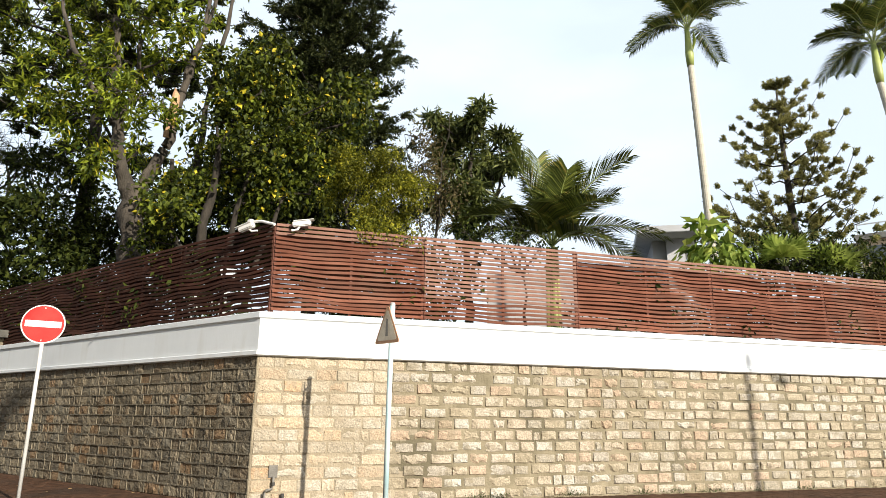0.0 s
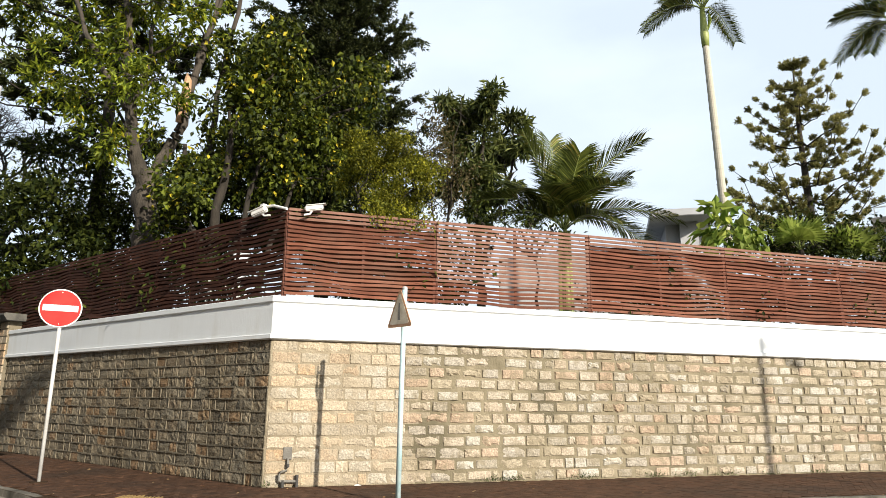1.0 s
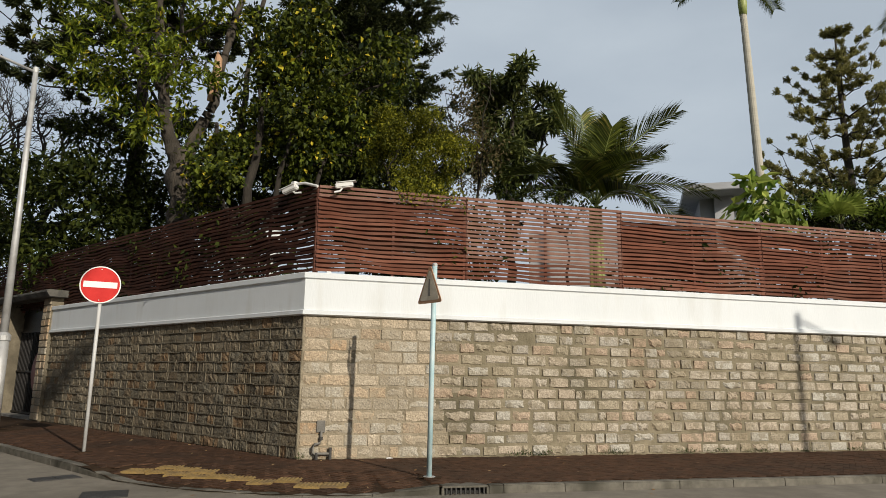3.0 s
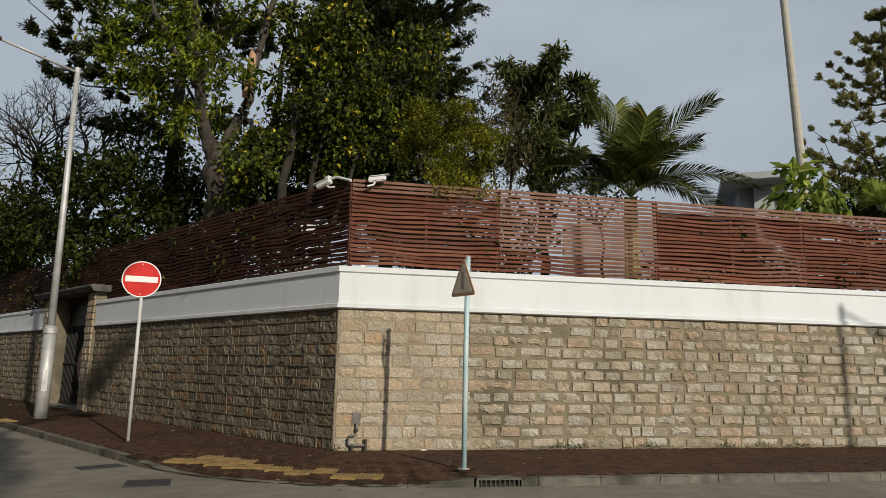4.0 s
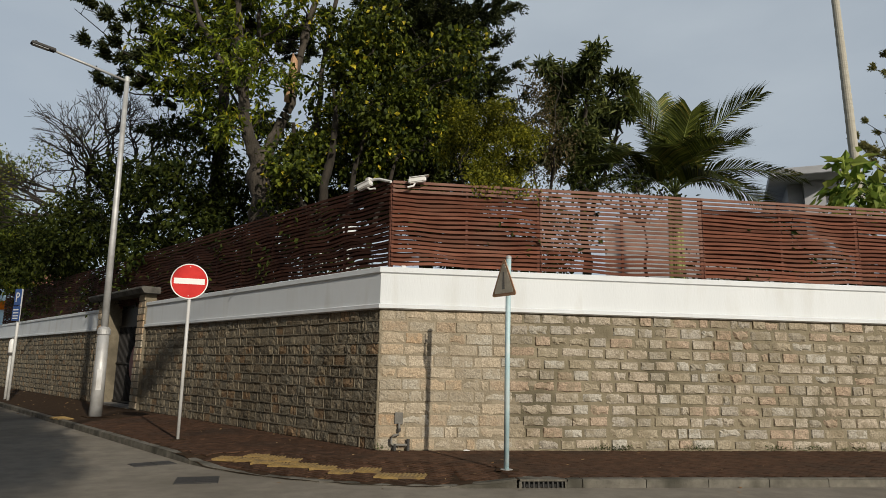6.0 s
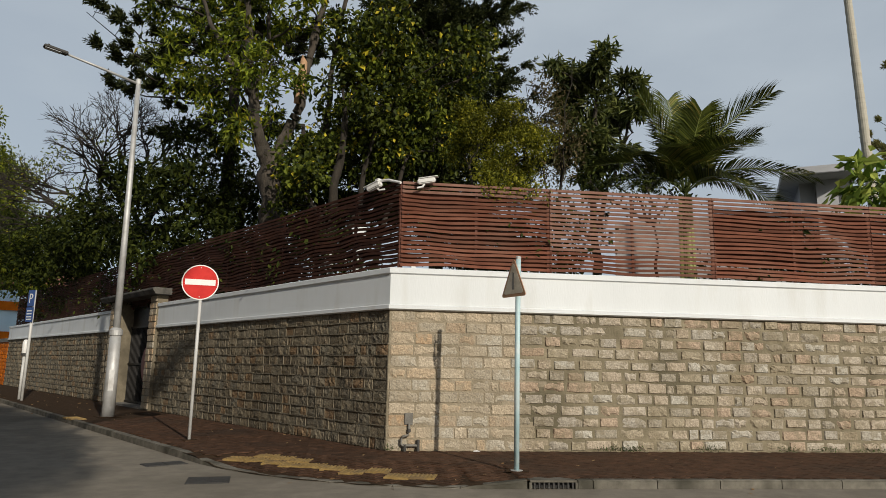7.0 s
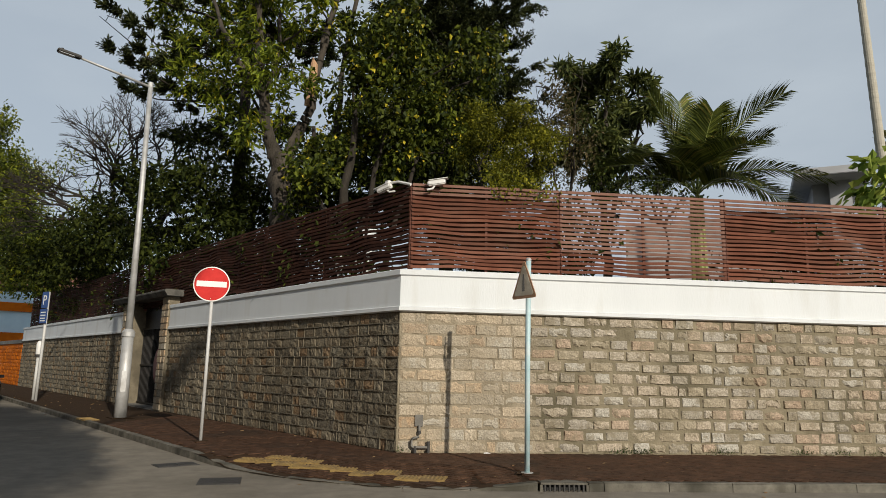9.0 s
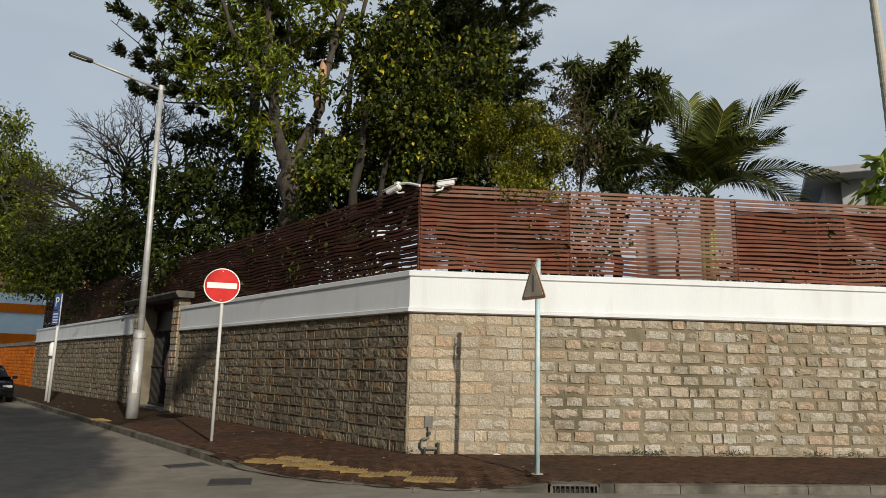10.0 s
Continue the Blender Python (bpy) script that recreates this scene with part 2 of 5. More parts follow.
RED = material("sign_red", (0.50, 0.018, 0.016), (0.60, 0.03, 0.024), 5.0, 0.5, specular=0.15)
SIGNWHITE = material("sign_white", (0.74, 0.73, 0.70), (0.80, 0.79, 0.77), 5.0, 0.4)
RUSTRED = material("faded_red_rim", (0.40, 0.22, 0.12), (0.52, 0.31, 0.19), 9.0, 0.7, 0.2, 50, specular=0.2)
FADED = material("faded_sign_face", (0.52, 0.45, 0.34), (0.68, 0.61, 0.49), 6.0, 0.7, 0.1, 40, c3=(0.34, 0.27, 0.18), stain=0.7, stain_scale=5.0, specular=0.2)
DARKMETAL = material("dark_metal", (0.010, 0.009, 0.008), (0.020, 0.017, 0.015), 8.0, 0.55, 0.2, 40, metal=0.3)
IRON = material("cast_iron", (0.032, 0.030, 0.027), (0.055, 0.051, 0.047), 12.0, 0.7, 0.4, 60)
# canopy concrete made darker to paint in the shade it lies in
CANOPY = material("shaded_stained_concrete", (0.055, 0.052, 0.046), (0.13, 0.122, 0.105), 3.0, 0.95, 0.5, 30)
GATERED = material("gate_red", (0.14, 0.022, 0.018), (0.20, 0.035, 0.028), 6.0, 0.5)
CONCRETE = material("weathered_concrete", (0.12, 0.113, 0.10), (0.22, 0.205, 0.18), 2.5, 0.9, 0.4, 40, c3=(0.09, 0.085, 0.075), stain=0.85, stain_scale=1.2)
RENDER_WALL = material("grey_render", (0.36, 0.365, 0.38), (0.43, 0.435, 0.45), 1.5, 0.85, 0.15, 30, c3=(0.29, 0.29, 0.295), stain=0.5, stain_scale=0.5)
ORANGE = material("orange_paint", (0.43, 0.105, 0.004), (0.50, 0.135, 0.007), 2.0, 0.85, 0.3, 30, random_mix=0.12, c3=(0.30, 0.07, 0.005), stain=0.6, stain_scale=0.9, specular=0.15)
PALEBLUE = material("pale_blue_wall", (0.42, 0.60, 0.72), (0.50, 0.67, 0.78), 1.0, 0.8)
ROOFTILE = material("brown_roof", (0.17, 0.075, 0.05), (0.25, 0.115, 0.08), 3.0, 0.85, 0.4, 30)
TAN = material("tan_wall", (0.33, 0.24, 0.15), (0.42, 0.31, 0.20), 0.5, 0.85)
FARWHITE = material("far_white_wall", (0.55, 0.56, 0.57), (0.64, 0.65, 0.66), 0.4, 0.85)
FARGLASS = material("far_dark_glass", (0.05, 0.06, 0.07), (0.09, 0.10, 0.11), 0.6, 0.25)
TEAL = material("teal_wall", (0.20, 0.42, 0.42), (0.26, 0.50, 0.49), 0.6, 0.8)
SIGNBLUE = material("sign_blue", (0.018, 0.06, 0.22), (0.026, 0.08, 0.27), 5.0, 0.4)
CARPAINT = material("black_car_paint", (0.008, 0.009, 0.011), (0.014, 0.015, 0.018), 3.0, 0.18)
RUBBER = material("rubber", (0.014, 0.014, 0.014), (0.022, 0.022, 0.022), 10.0, 0.85)
CARGLASS = material("tinted_glass", (0.03, 0.035, 0.04), (0.045, 0.05, 0.055), 2.0, 0.06)
LAMPGLASS = material("headlight_lens", (0.55, 0.57, 0.60), (0.66, 0.68, 0.70), 12.0, 0.12)
CAMWHITE = material("camera_housing", (0.68, 0.67, 0.64), (0.75, 0.74, 0.71), 6.0, 0.5)
SOIL = material("garden_soil", (0.04, 0.045, 0.02), (0.08, 0.08, 0.035), 2.0, 0.95, 0.5, 20)
BARK = material("pale_bark", (0.018, 0.015, 0.011), (0.105, 0.086, 0.066), 2.6, 0.95, 0.9, 22, c3=(0.035, 0.029, 0.021), stain=0.9, stain_scale=1.6, stretch=(1, 1, 0.35), bump_distance=0.04)
BARK_DARK = material("dark_bark", (0.016, 0.013, 0.009), (0.042, 0.033, 0.024), 5.0, 0.95, 0.8, 22, stretch=(1, 1, 0.35))
BARK_CUT = material("torn_wood", (0.42, 0.24, 0.13), (0.55, 0.36, 0.22), 6.0, 0.9, 0.6, 30, stretch=(1, 1, 0.3))
PALMBARK = material("palm_trunk", (0.38, 0.35, 0.28), (0.52, 0.49, 0.41), 2.0, 0.85, 0.4, 18, c3=(0.30, 0.28, 0.22), stain=0.6, stain_scale=2.0, stretch=(0.2, 0.2, 7))
PALMSHAFT = material("palm_crownshaft", (0.22, 0.27, 0.07), (0.32, 0.36, 0.11), 2.0, 0.5, 0.15, 12)
LEAF_A = leaf_material("leaf_bright", (0.018, 0.040, 0.006), (0.30, 0.35, 0.026), (0.50, 0.42, 0.03), 0.04)
LEAF_E = leaf_material("leaf_vine", (0.008, 0.018, 0.004), (0.135, 0.162, 0.014), (0.48, 0.40, 0.03), 0.045, translucent=0.26)
LEAF_F = leaf_material("leaf_dark", (0.008, 0.015, 0.004), (0.066, 0.080, 0.014), translucent=0.18, specular=0.08)
LEAF_G = leaf_material("leaf_yellow_green", (0.045, 0.060, 0.007), (0.30, 0.285, 0.022))
LEAF_K = leaf_material("leaf_brownish", (0.07, 0.06, 0.028), (0.17, 0.13, 0.055))
LEAF_C = leaf_material("leaf_glossy", (0.022, 0.036, 0.010), (0.145, 0.16, 0.042), rough=0.42, translucent=0.25)
LEAF_PHILO = leaf_material("leaf_large_pale", (0.10, 0.17, 0.025), (0.34, 0.38, 0.08))
NEEDLE = leaf_material("needle_dark", (0.012, 0.020, 0.008), (0.072, 0.080, 0.024), translucent=0.08, specular=0.12)
NEEDLE_R = leaf_material("needle_olive", (0.14, 0.135, 0.044), (0.38, 0.345, 0.12), translucent=0.4)
PALMLEAF = leaf_material("palm_leaflet", (0.026, 0.040, 0.008), (0.15, 0.17, 0.03), (0.24, 0.20, 0.05), 0.08, rough=0.5, translucent=0.28)
FANLEAF = leaf_material("fan_leaf", (0.16, 0.22, 0.035), (0.36, 0.42, 0.09), translucent=0.45)
WEED = leaf_material("weed_leaf", (0.04, 0.07, 0.018), (0.10, 0.13, 0.04))
LEAF_L = leaf_material("leaf_roadside", (0.025, 0.045, 0.007), (0.25, 0.28, 0.025), (0.35, 0.3, 0.03), 0.04, translucent=0.35)
DRYLEAF = leaf_material("fallen_leaf", (0.16, 0.09, 0.04), (0.40, 0.28, 0.14), translucent=0.1)

# ---- mesh helpers ----


class Shape:
    """Collects points and faces for one mesh."""

    def __init__(self):
        self.v, self.f = [], []

    def add(self, verts, faces):
        n = len(self.v)
        self.v.extend(verts)
        self.f.extend([tuple(i + n for i in q) for q in faces])
        return self

    def box(self, x0, x1, y0, y1, z0, z1, bevel=0.0):
        if bevel <= 0:
            p = [(x, y, z) for x in (x0, x1) for y in (y0, y1) for z in (z0, z1)]
            return self.add(p, [(0, 1, 3, 2), (4, 6, 7, 5), (0, 4, 5, 1), (2, 3, 7, 6), (0, 2, 6, 4), (1, 5, 7, 3)])
        bm = bmesh.new()
        bmesh.ops.create_cube(bm, size=1.0, matrix=Matrix.Translation(((x0 + x1) / 2, (y0 + y1) / 2, (z0 + z1) / 2)) @ Matrix.Diagonal((x1 - x0, y1 - y0, z1 - z0, 1)))
        bmesh.ops.bevel(bm, geom=bm.edges[:], offset=bevel, segments=2, affect='EDGES')
        bm.verts.index_update()
        self.add([tuple(v.co) for v in bm.verts], [tuple(v.index for v in f.verts) for f in bm.faces])
        bm.free()
        return self

    def tube(self, pts, radii, sides=10, caps=True):
        pts = [Vector(p) for p in pts]
        if not hasattr(radii, "__len__"):
            radii = [radii] * len(pts)
        base = len(self.v)
        up = Vector((0, 0, 1))
        for i, p in enumerate(pts):
            d = (pts[min(i + 1, len(pts) - 1)] - pts[max(i - 1, 0)]).normalized()
            ref = up if abs(d.z) < 0.9 else Vector((1, 0, 0))
            a = d.cross(ref).normalized()
            b = d.cross(a).normalized()
            for k in range(sides):
                t = 2 * math.pi * k / sides
                self.v.append(tuple(p + (a * math.cos(t) + b * math.sin(t)) * radii[i]))
        for i in range(len(pts) - 1):
            for k in range(sides):
                k2 = (k + 1) % sides
                self.f.append((base + i * sides + k, base + i * sides + k2, base + (i + 1) * sides + k2, base + (i + 1) * sides + k))
        if caps:
            self.f.append(tuple(base + k for k in range(sides))[::-1])
            self.f.append(tuple(base + (len(pts) - 1) * sides + k for k in range(sides)))
        return self

    def lathe(self, prof, sides=16, centre=(0, 0, 0)):
        return self.tube_rings([(centre[0], centre[1], centre[2] + z) for r, z in prof], [r for r, z in prof], sides)

    def tube_rings(self, pts, radii, sides):
        base = len(self.v)
        for p, r in zip(pts, radii):
            for k in range(sides):
                t = 2 * math.pi * k / sides
                self.v.append((p[0] + r * math.cos(t), p[1] + r * math.sin(t), p[2]))
        for i in range(len(pts) - 1):
            for k in range(sides):
                k2 = (k + 1) % sides
                self.f.append((base + i * sides + k, base + i * sides + k2, base + (i + 1) * sides + k2, base + (i + 1) * sides + k))
        self.f.append(tuple(base + k for k in range(sides))[::-1])
        self.f.append(tuple(base + (len(pts) - 1) * sides + k for k in range(sides)))
        return self

    def prism(self, poly, y0, y1):
        """A polygon in x and z, drawn out along y."""
        n = len(poly)
        v = [(x, y0, z) for x, z in poly] + [(x, y1, z) for x, z in poly]
        f = [tuple(range(n)), tuple(range(2 * n - 1, n - 1, -1))]
        f += [(i, i + n, (i + 1) % n + n, (i + 1) % n) for i in range(n)]
        return self.add(v, f)

    def mesh(self, name, smooth=False):
        me = bpy.data.meshes.new(name)
        me.from_pydata(self.v, [], self.f)
        bm = bmesh.new()
        bm.from_mesh(me)
        if len(bm.faces) < 60000:
            bmesh.ops.recalc_face_normals(bm, faces=bm.faces)
        bm.to_mesh(me)
        bm.free()
        if smooth:
            me.shade_smooth()
        return me


def raw_mesh(name, verts, faces):
    me = bpy.data.meshes.new(name)
    me.from_pydata(verts.tolist(), [], faces.tolist())
    return me


def part(name, shape, mat, parent, label="", m=None, smooth=False):
    me = shape.mesh(name, smooth) if isinstance(shape, Shape) else shape
    if mat and not me.materials:
        me.materials.append(mat)
    ob = new(name, me)
    ob.parent = parent
    if m is not None:
        ob.matrix_basis = m
    return tagged(ob, label)


def thing(name, label, category, m=None, group="", kind=""):
    ob = new(name)
    ob.empty_display_size = 0.2
    if m is not None:
        ob.matrix_basis = m
    return tagged(ob, label, category, group, kind)


def solid(name, shape, mat, label, category, m=None, group="", kind="", smooth=False):
    ob = part(name, shape, mat, None, "", m, smooth)
    return tagged(ob, label, category, group, kind)


def leaves(centres, normals_to, size, width, rng, droop=0.25, fold=0.25):
    """Leaf quads round the given centres, pointing outwards and hanging a little."""
    n = len(centres)
    d = rng.normal(size=(n, 3)) + normals_to * 0.9
    d[:, 2] -= droop
    d /= np.linalg.norm(d, axis=1)[:, None]
    up = rng.normal(size=(n, 3)) * 0.55 + np.array([0, 0, 1.0])
    side = np.cross(d, up)
    side /= np.linalg.norm(side, axis=1)[:, None] + 1e-9
    nor = np.cross(side, d)
    L = (size * rng.uniform(0.65, 1.25, n))[:, None]
    W = L * width * 0.5
    base = centres
    tip = centres + d * L - nor * L * 0.12
    mid = centres + d * L * 0.45
    left = mid + side * W + nor * W * fold
    right = mid - side * W + nor * W * fold
    v = np.stack([base, left, tip, right], 1).reshape(-1, 3)
    f = np.arange(n * 4).reshape(-1, 4)
    return v, f


def crown(clumps, per, size, width, seed, squash=0.85, spray=8, droop=0.25, spread=0.22, hollow=0.45):
    """A leafy crown: sprays of leaves scattered through uneven clumps."""
    rng = np.random.default_rng(seed)
    cs, ns = [], []
    for x, y, z, r in clumps:
        k = max(8, int(per * r * r))
        m = max(5, int(8 + 7 * r * r))
        d = rng.normal(size=(m, 3))
        d /= np.linalg.norm(d, axis=1)[:, None]
        rad = r * (hollow + (1.08 - hollow) * rng.uniform(0, 1, m) ** 0.6)
        sub = d * rad[:, None]
        size2 = r * rng.uniform(0.18, 0.42, m)
        pick = rng.integers(0, m, k)
        e = rng.normal(size=(k, 3))
        e /= np.linalg.norm(e, axis=1)[:, None]
        c = sub[pick] + e * (size2[pick] * rng.uniform(0.2, 1, k) ** 0.5)[:, None]
        d = d[pick] * 0.5 + e * 0.7
        c[:, 2] *= squash
        c += np.array([x, y, z])
        c = np.repeat(c, spray, 0) + rng.normal(size=(k * spray, 3)) * spread
        cs.append(c)
        ns.append(np.repeat(d, spray, 0))
    v, f = leaves(np.concatenate(cs), np.concatenate(ns), size, width, rng, droop)
    return v, f


def bent(a, b, seed, amount=0.12, steps=5):
    """Points from a to b along a crooked line."""
    rng = random.Random(seed)
    a, b = Vector(a), Vector(b)
    ln = (b - a).length
    pts = []
    for i in range(steps + 1):
        t = i / steps
        w = math.sin(math.pi * t) * amount * ln * 0.5
        pts.append(a.lerp(b, t) + Vector((rng.uniform(-w, w), rng.uniform(-w, w), rng.uniform(-w, w) * 0.5)))
    return pts


def taper(r0, r1, n):
    return [r0 + (r1 - r0) * i / (n - 1) for i in range(n)]


# ---- plan ----
CX, CY = -3.30, 12.97          # street corner of the garden wall
M_RIGHT = pose(CX, CY, 0, 0, 0, 17.2)     # x along the sunny wall, y into the garden
M_LEFT = pose(CX, CY, 0, 0, 0, -37.8)     # x back along the side street is negative
WALL_TOP, BAND_LOW = 3.58, 2.74
COURSE = BAND_LOW / 12
GARDEN = 3.15
ROAD = -0.13

# ---- ground ----
solid("ground", Shape().add([(-700, -700, ROAD), (700, -700, ROAD), (700, 700, ROAD), (-700, 700, ROAD)], [(0, 1, 2, 3)]), ASPHALT,
      "worn pale grey-brown concrete road with patches and stains", "road", kind="structure")


def kerb_line():
    pts = []
    for i in range(45):
        t = i / 44
        pts.append((-46 + t * (-6.5 + 46), 42.97 + t * (11.4 - 42.97)))
    for i in range(1, 13):
        t = i / 12
        a, b, c = (1 - t) ** 2, 2 * t * (1 - t), t * t
        pts.append((a * -6.5 + b * -3.91 + c * -1.0, a * 11.4 + b * 9.32 + c * 10.16))
    for i in range(1, 31):
        pts.append((-1.0 + i, 10.16 + 0.29 * i))
    return pts


KL = np.array(kerb_line())


def drop(x):
    """How far the kerb is lowered at the crossing."""
    def ease(t):
        t = min(1, max(0, t))
        return t * t * (3 - 2 * t)
    return 0.105 * ease((x + 6.6) / 1.0) * ease((-0.55 - x) / 0.8)


def pave_z(x, y):
    d2 = np.hypot(KL[:, 0] - x, KL[:, 1] - y)
    i = int(d2.argmin())
    return -drop(KL[i, 0]) * max(0.0, 1 - d2[i] / 1.7)


def kerb_path(step):
    """Even steps along the kerb line."""
    seg = np.hypot(*np.diff(KL, axis=0).T)
    acc = np.concatenate([[0], np.cumsum(seg)])
    s = np.arange(0, acc[-1], step)
    return np.stack([np.interp(s, acc, KL[:, 0]), np.interp(s, acc, KL[:, 1])], 1)


KP = kerb_path(0.25)


def wall_point(x, y):
    """The foot of the wall straight behind a kerb point."""
    if x < -5.0:
        u, o = Vector((-0.790, 0.613)), Vector((CX, CY))
        s = max(0.0, (Vector((x, y)) - o).dot(u))
        return o + u * s
    u, o = Vector((0.955, 0.296)), Vector((CX, CY))
    s = max(0.0, (Vector((x, y)) - o).dot(u))
    return o + u * s


pv, pf = [], []
COLS = 10
for i, (x, y) in enumerate(KP):
    wp = wall_point(x, y)
    for k in range(COLS + 1):
        t = k / COLS
        px, py = x + (wp.x - x) * t, y + (wp.y - y) * t
        pv.append((px, py, pave_z(px, py) - 0.012))
for i in range(len(KP) - 1):
    for k in range(COLS):
        a = i * (COLS + 1) + k
        pf.append((a, a + COLS + 1, a + COLS + 2, a + 1))
pavement = solid("pavement", Shape().add(pv, pf), PAVE_BED, "dark red-brown block-paved footway, dirty and damp", "pavement", kind="structure")

# ---- garden wall ----


def stone_mesh(seed, rough):
    """One rock-faced block, 1 by 1 across, its face 1 proud of the joint."""
    rng = random.Random(seed)
    nx, nz = 5, 3
    v, f = [], []
    for j in range(nz + 1):
        for i in range(nx + 1):
            x, z = i / nx - 0.5, j / nz - 0.5
            edge = i in (0, nx) or j in (0, nz)
            x += rng.uniform(-0.035, 0.035)
            z += rng.uniform(-0.06, 0.06)
            if i in (0, nx) and j in (0, nz):
                x *= 0.97
                z *= 0.93
            y = -rng.uniform(0.35, 0.7) if edge else -rng.uniform(1 - rough, 1.0)
            v.append((x, y, z))
    for j in range(nz):
        for i in range(nx):
            a = j * (nx + 1) + i
            f.append((a, a + 1, a + nx + 2, a + nx + 1))
    ring = [i for i in range(nx + 1)] + [(j + 1) * (nx + 1) - 1 for j in range(1, nz + 1)] + [nz * (nx + 1) + i for i in range(nx - 1, -1, -1)] + [j * (nx + 1) for j in range(nz - 1, 0, -1)]
    n = len(v)
    for r in ring:
        v.append((v[r][0], 0.6, v[r][2]))
    for k in range(len(ring)):
        k2 = (k + 1) % len(ring)
        f.append((ring[k2], ring[k], n + k, n + k2))
    return v, f


def flush_stone(seed):
    """A block whose edges run under the smeared mortar, so that an uneven rectangle of its face shows."""
    rng = random.Random(seed)
    xs = (-0.5, -0.455, -0.28, -0.09, 0.1, 0.29, 0.455, 0.5)
    zs = (-0.5, -0.41, -0.14, 0.16, 0.41, 0.5)
    nx, nz = len(xs) - 1, len(zs) - 1
    v, f = [], []
    lack = max(0.0, rng.uniform(-0.4, 0.3))
    for j in range(nz + 1):
        for i in range(nx + 1):
            edge = min(i, nx - i, j, nz - j)
            x = xs[i] + rng.uniform(-0.014, 0.014)
            z = zs[j] + rng.uniform(-0.04, 0.04)
            if edge == 0:
                y = rng.uniform(0.02, 0.4)
            elif edge == 1:
                y = -rng.uniform(0.4, 0.95) + lack * rng.uniform(0, 4.0)
            else:
                y = -rng.uniform(0.5, 1.0)
            v.append((x, y, z))
    for j in range(nz):
        for i in range(nx):
            a = j * (nx + 1) + i
            f.append((a, a + 1, a + nx + 2, a + nx + 1))
    return v, f


def cells(x0, x1, lo, hi, seed, joint):
    """Blocks in level courses, with broken vertical joints: middle x, middle z, length, height."""
    rng = random.Random(seed)
    out = []
    for c in range(12):
        z0, z1 = c * COURSE, (c + 1) * COURSE
        x = x0 - (rng.uniform(0, lo) if x0 != 0 else 0)
        while x < x1 - 0.05:
            ln = rng.uniform(lo, hi)
            if rng.random() < 0.12:
                ln *= 0.55
            e = min(x + ln, x1)
            if x1 - e < 0.15:
                e = x1
            if x >= x0 - 1e-6 or e > x0 + 0.1:
                xs = max(x, x0)
                out.append(((xs + e) / 2, (z0 + z1) / 2, e - xs - joint, z1 - z0 - joint * 0.9))
            x = e
    return out




def lay_stones(wall, blocks, variants, mat_one, mat_rest, near, depth, seed):
    """The nearest blocks as pieces of their own, those further along joined."""
    rng = random.Random(seed)
    meshes = []
    for i, (v, f) in enumerate(variants):
        me = Shape().add(v, f).mesh("stone")
        me.materials.append(mat_one)
        meshes.append(me)
    order = sorted(blocks, key=lambda b: abs(b[0]))
    rest = Shape()
    for n, (x, z, ln, h) in enumerate(order):
        k = rng.randrange(len(variants))
        d = depth * rng.uniform(0.55, 1.2)
        flip = -1 if rng.random() < 0.5 else 1
        if n < near:
            ob = new("stone", meshes[k])
            ob.parent = wall
            ob.matrix_basis = pose(x, 0, z) @ Matrix.Diagonal((ln, d, h, 1))
        else:
            v, f = variants[k]
            rest.add([(x + p[0] * ln, p[1] * d, z + p[2] * h) for p in v], f)
    if rest.f:
        ob = part("stonework", rest, mat_rest, wall)
        tagged(ob, kind="stuff")


LEFT_END = -38.5
GATE_A, GATE_B = -13.5, -16.8
wall_right = solid("wall_right", Shape().box(-0.02, 30, 0, 0.5, -0.2, BAND_LOW), MORTAR,
                   "coursed granite garden wall, sunlit, with smeared mortar joints", "wall", M_RIGHT, kind="structure")
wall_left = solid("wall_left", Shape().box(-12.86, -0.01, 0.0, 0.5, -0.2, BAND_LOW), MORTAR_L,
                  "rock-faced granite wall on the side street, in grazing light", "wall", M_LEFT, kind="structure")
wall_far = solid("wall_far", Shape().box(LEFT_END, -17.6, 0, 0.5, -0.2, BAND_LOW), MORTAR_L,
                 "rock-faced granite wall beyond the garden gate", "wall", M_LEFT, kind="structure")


corner_face = Shape()
for c in range(24):
    e = 2.75 + 0.28 * math.sin(c * 1.9) + 0.2 * math.sin(c * 0.63 + 1)
    corner_face.box(-0.02, e, -0.006, 0.01, c * BAND_LOW / 24, (c + 1) * BAND_LOW / 24)
part("repointing", corner_face, MORTAR_C, wall_right, "pale beige repointing near the corner")


def pointing(blocks, x0, x1):
    """Raised ribbon pointing along the courses and between the blocks."""
    s = Shape()
    for c in range(1, 12):
        z = c * COURSE
        n = max(2, int((x1 - x0) / 0.5))
        for i in range(n):
            a, b = x0 + (x1 - x0) * i / n, x0 + (x1 - x0) * (i + 1) / n
            w = 0.013 + 0.004 * math.sin(i * 1.7 + c)
            s.box(a, b, -0.043 - 0.007 * math.sin(i * 2.3 + c * 1.1), 0.01, z - w + 0.005 * math.sin(i * 3.1 + c), z + w + 0.005 * math.sin(i * 3.1 + c))
    for x, z, ln, h in blocks:
        e = x + ln / 2 + 0.012
        q = 0.5 + 0.5 * math.sin(x * 37 + z * 91)
        s.box(e - 0.010, e + 0.007 + 0.006 * q, -0.026 - 0.014 * q, 0.01, z - h / 2, z + h / 2)
    return s


cells_l = cells(-12.86, -0.02, 0.28, 0.48, 11, 0.026)
cells_f = cells(LEFT_END, -17.6, 0.26, 0.42, 12, 0.028)
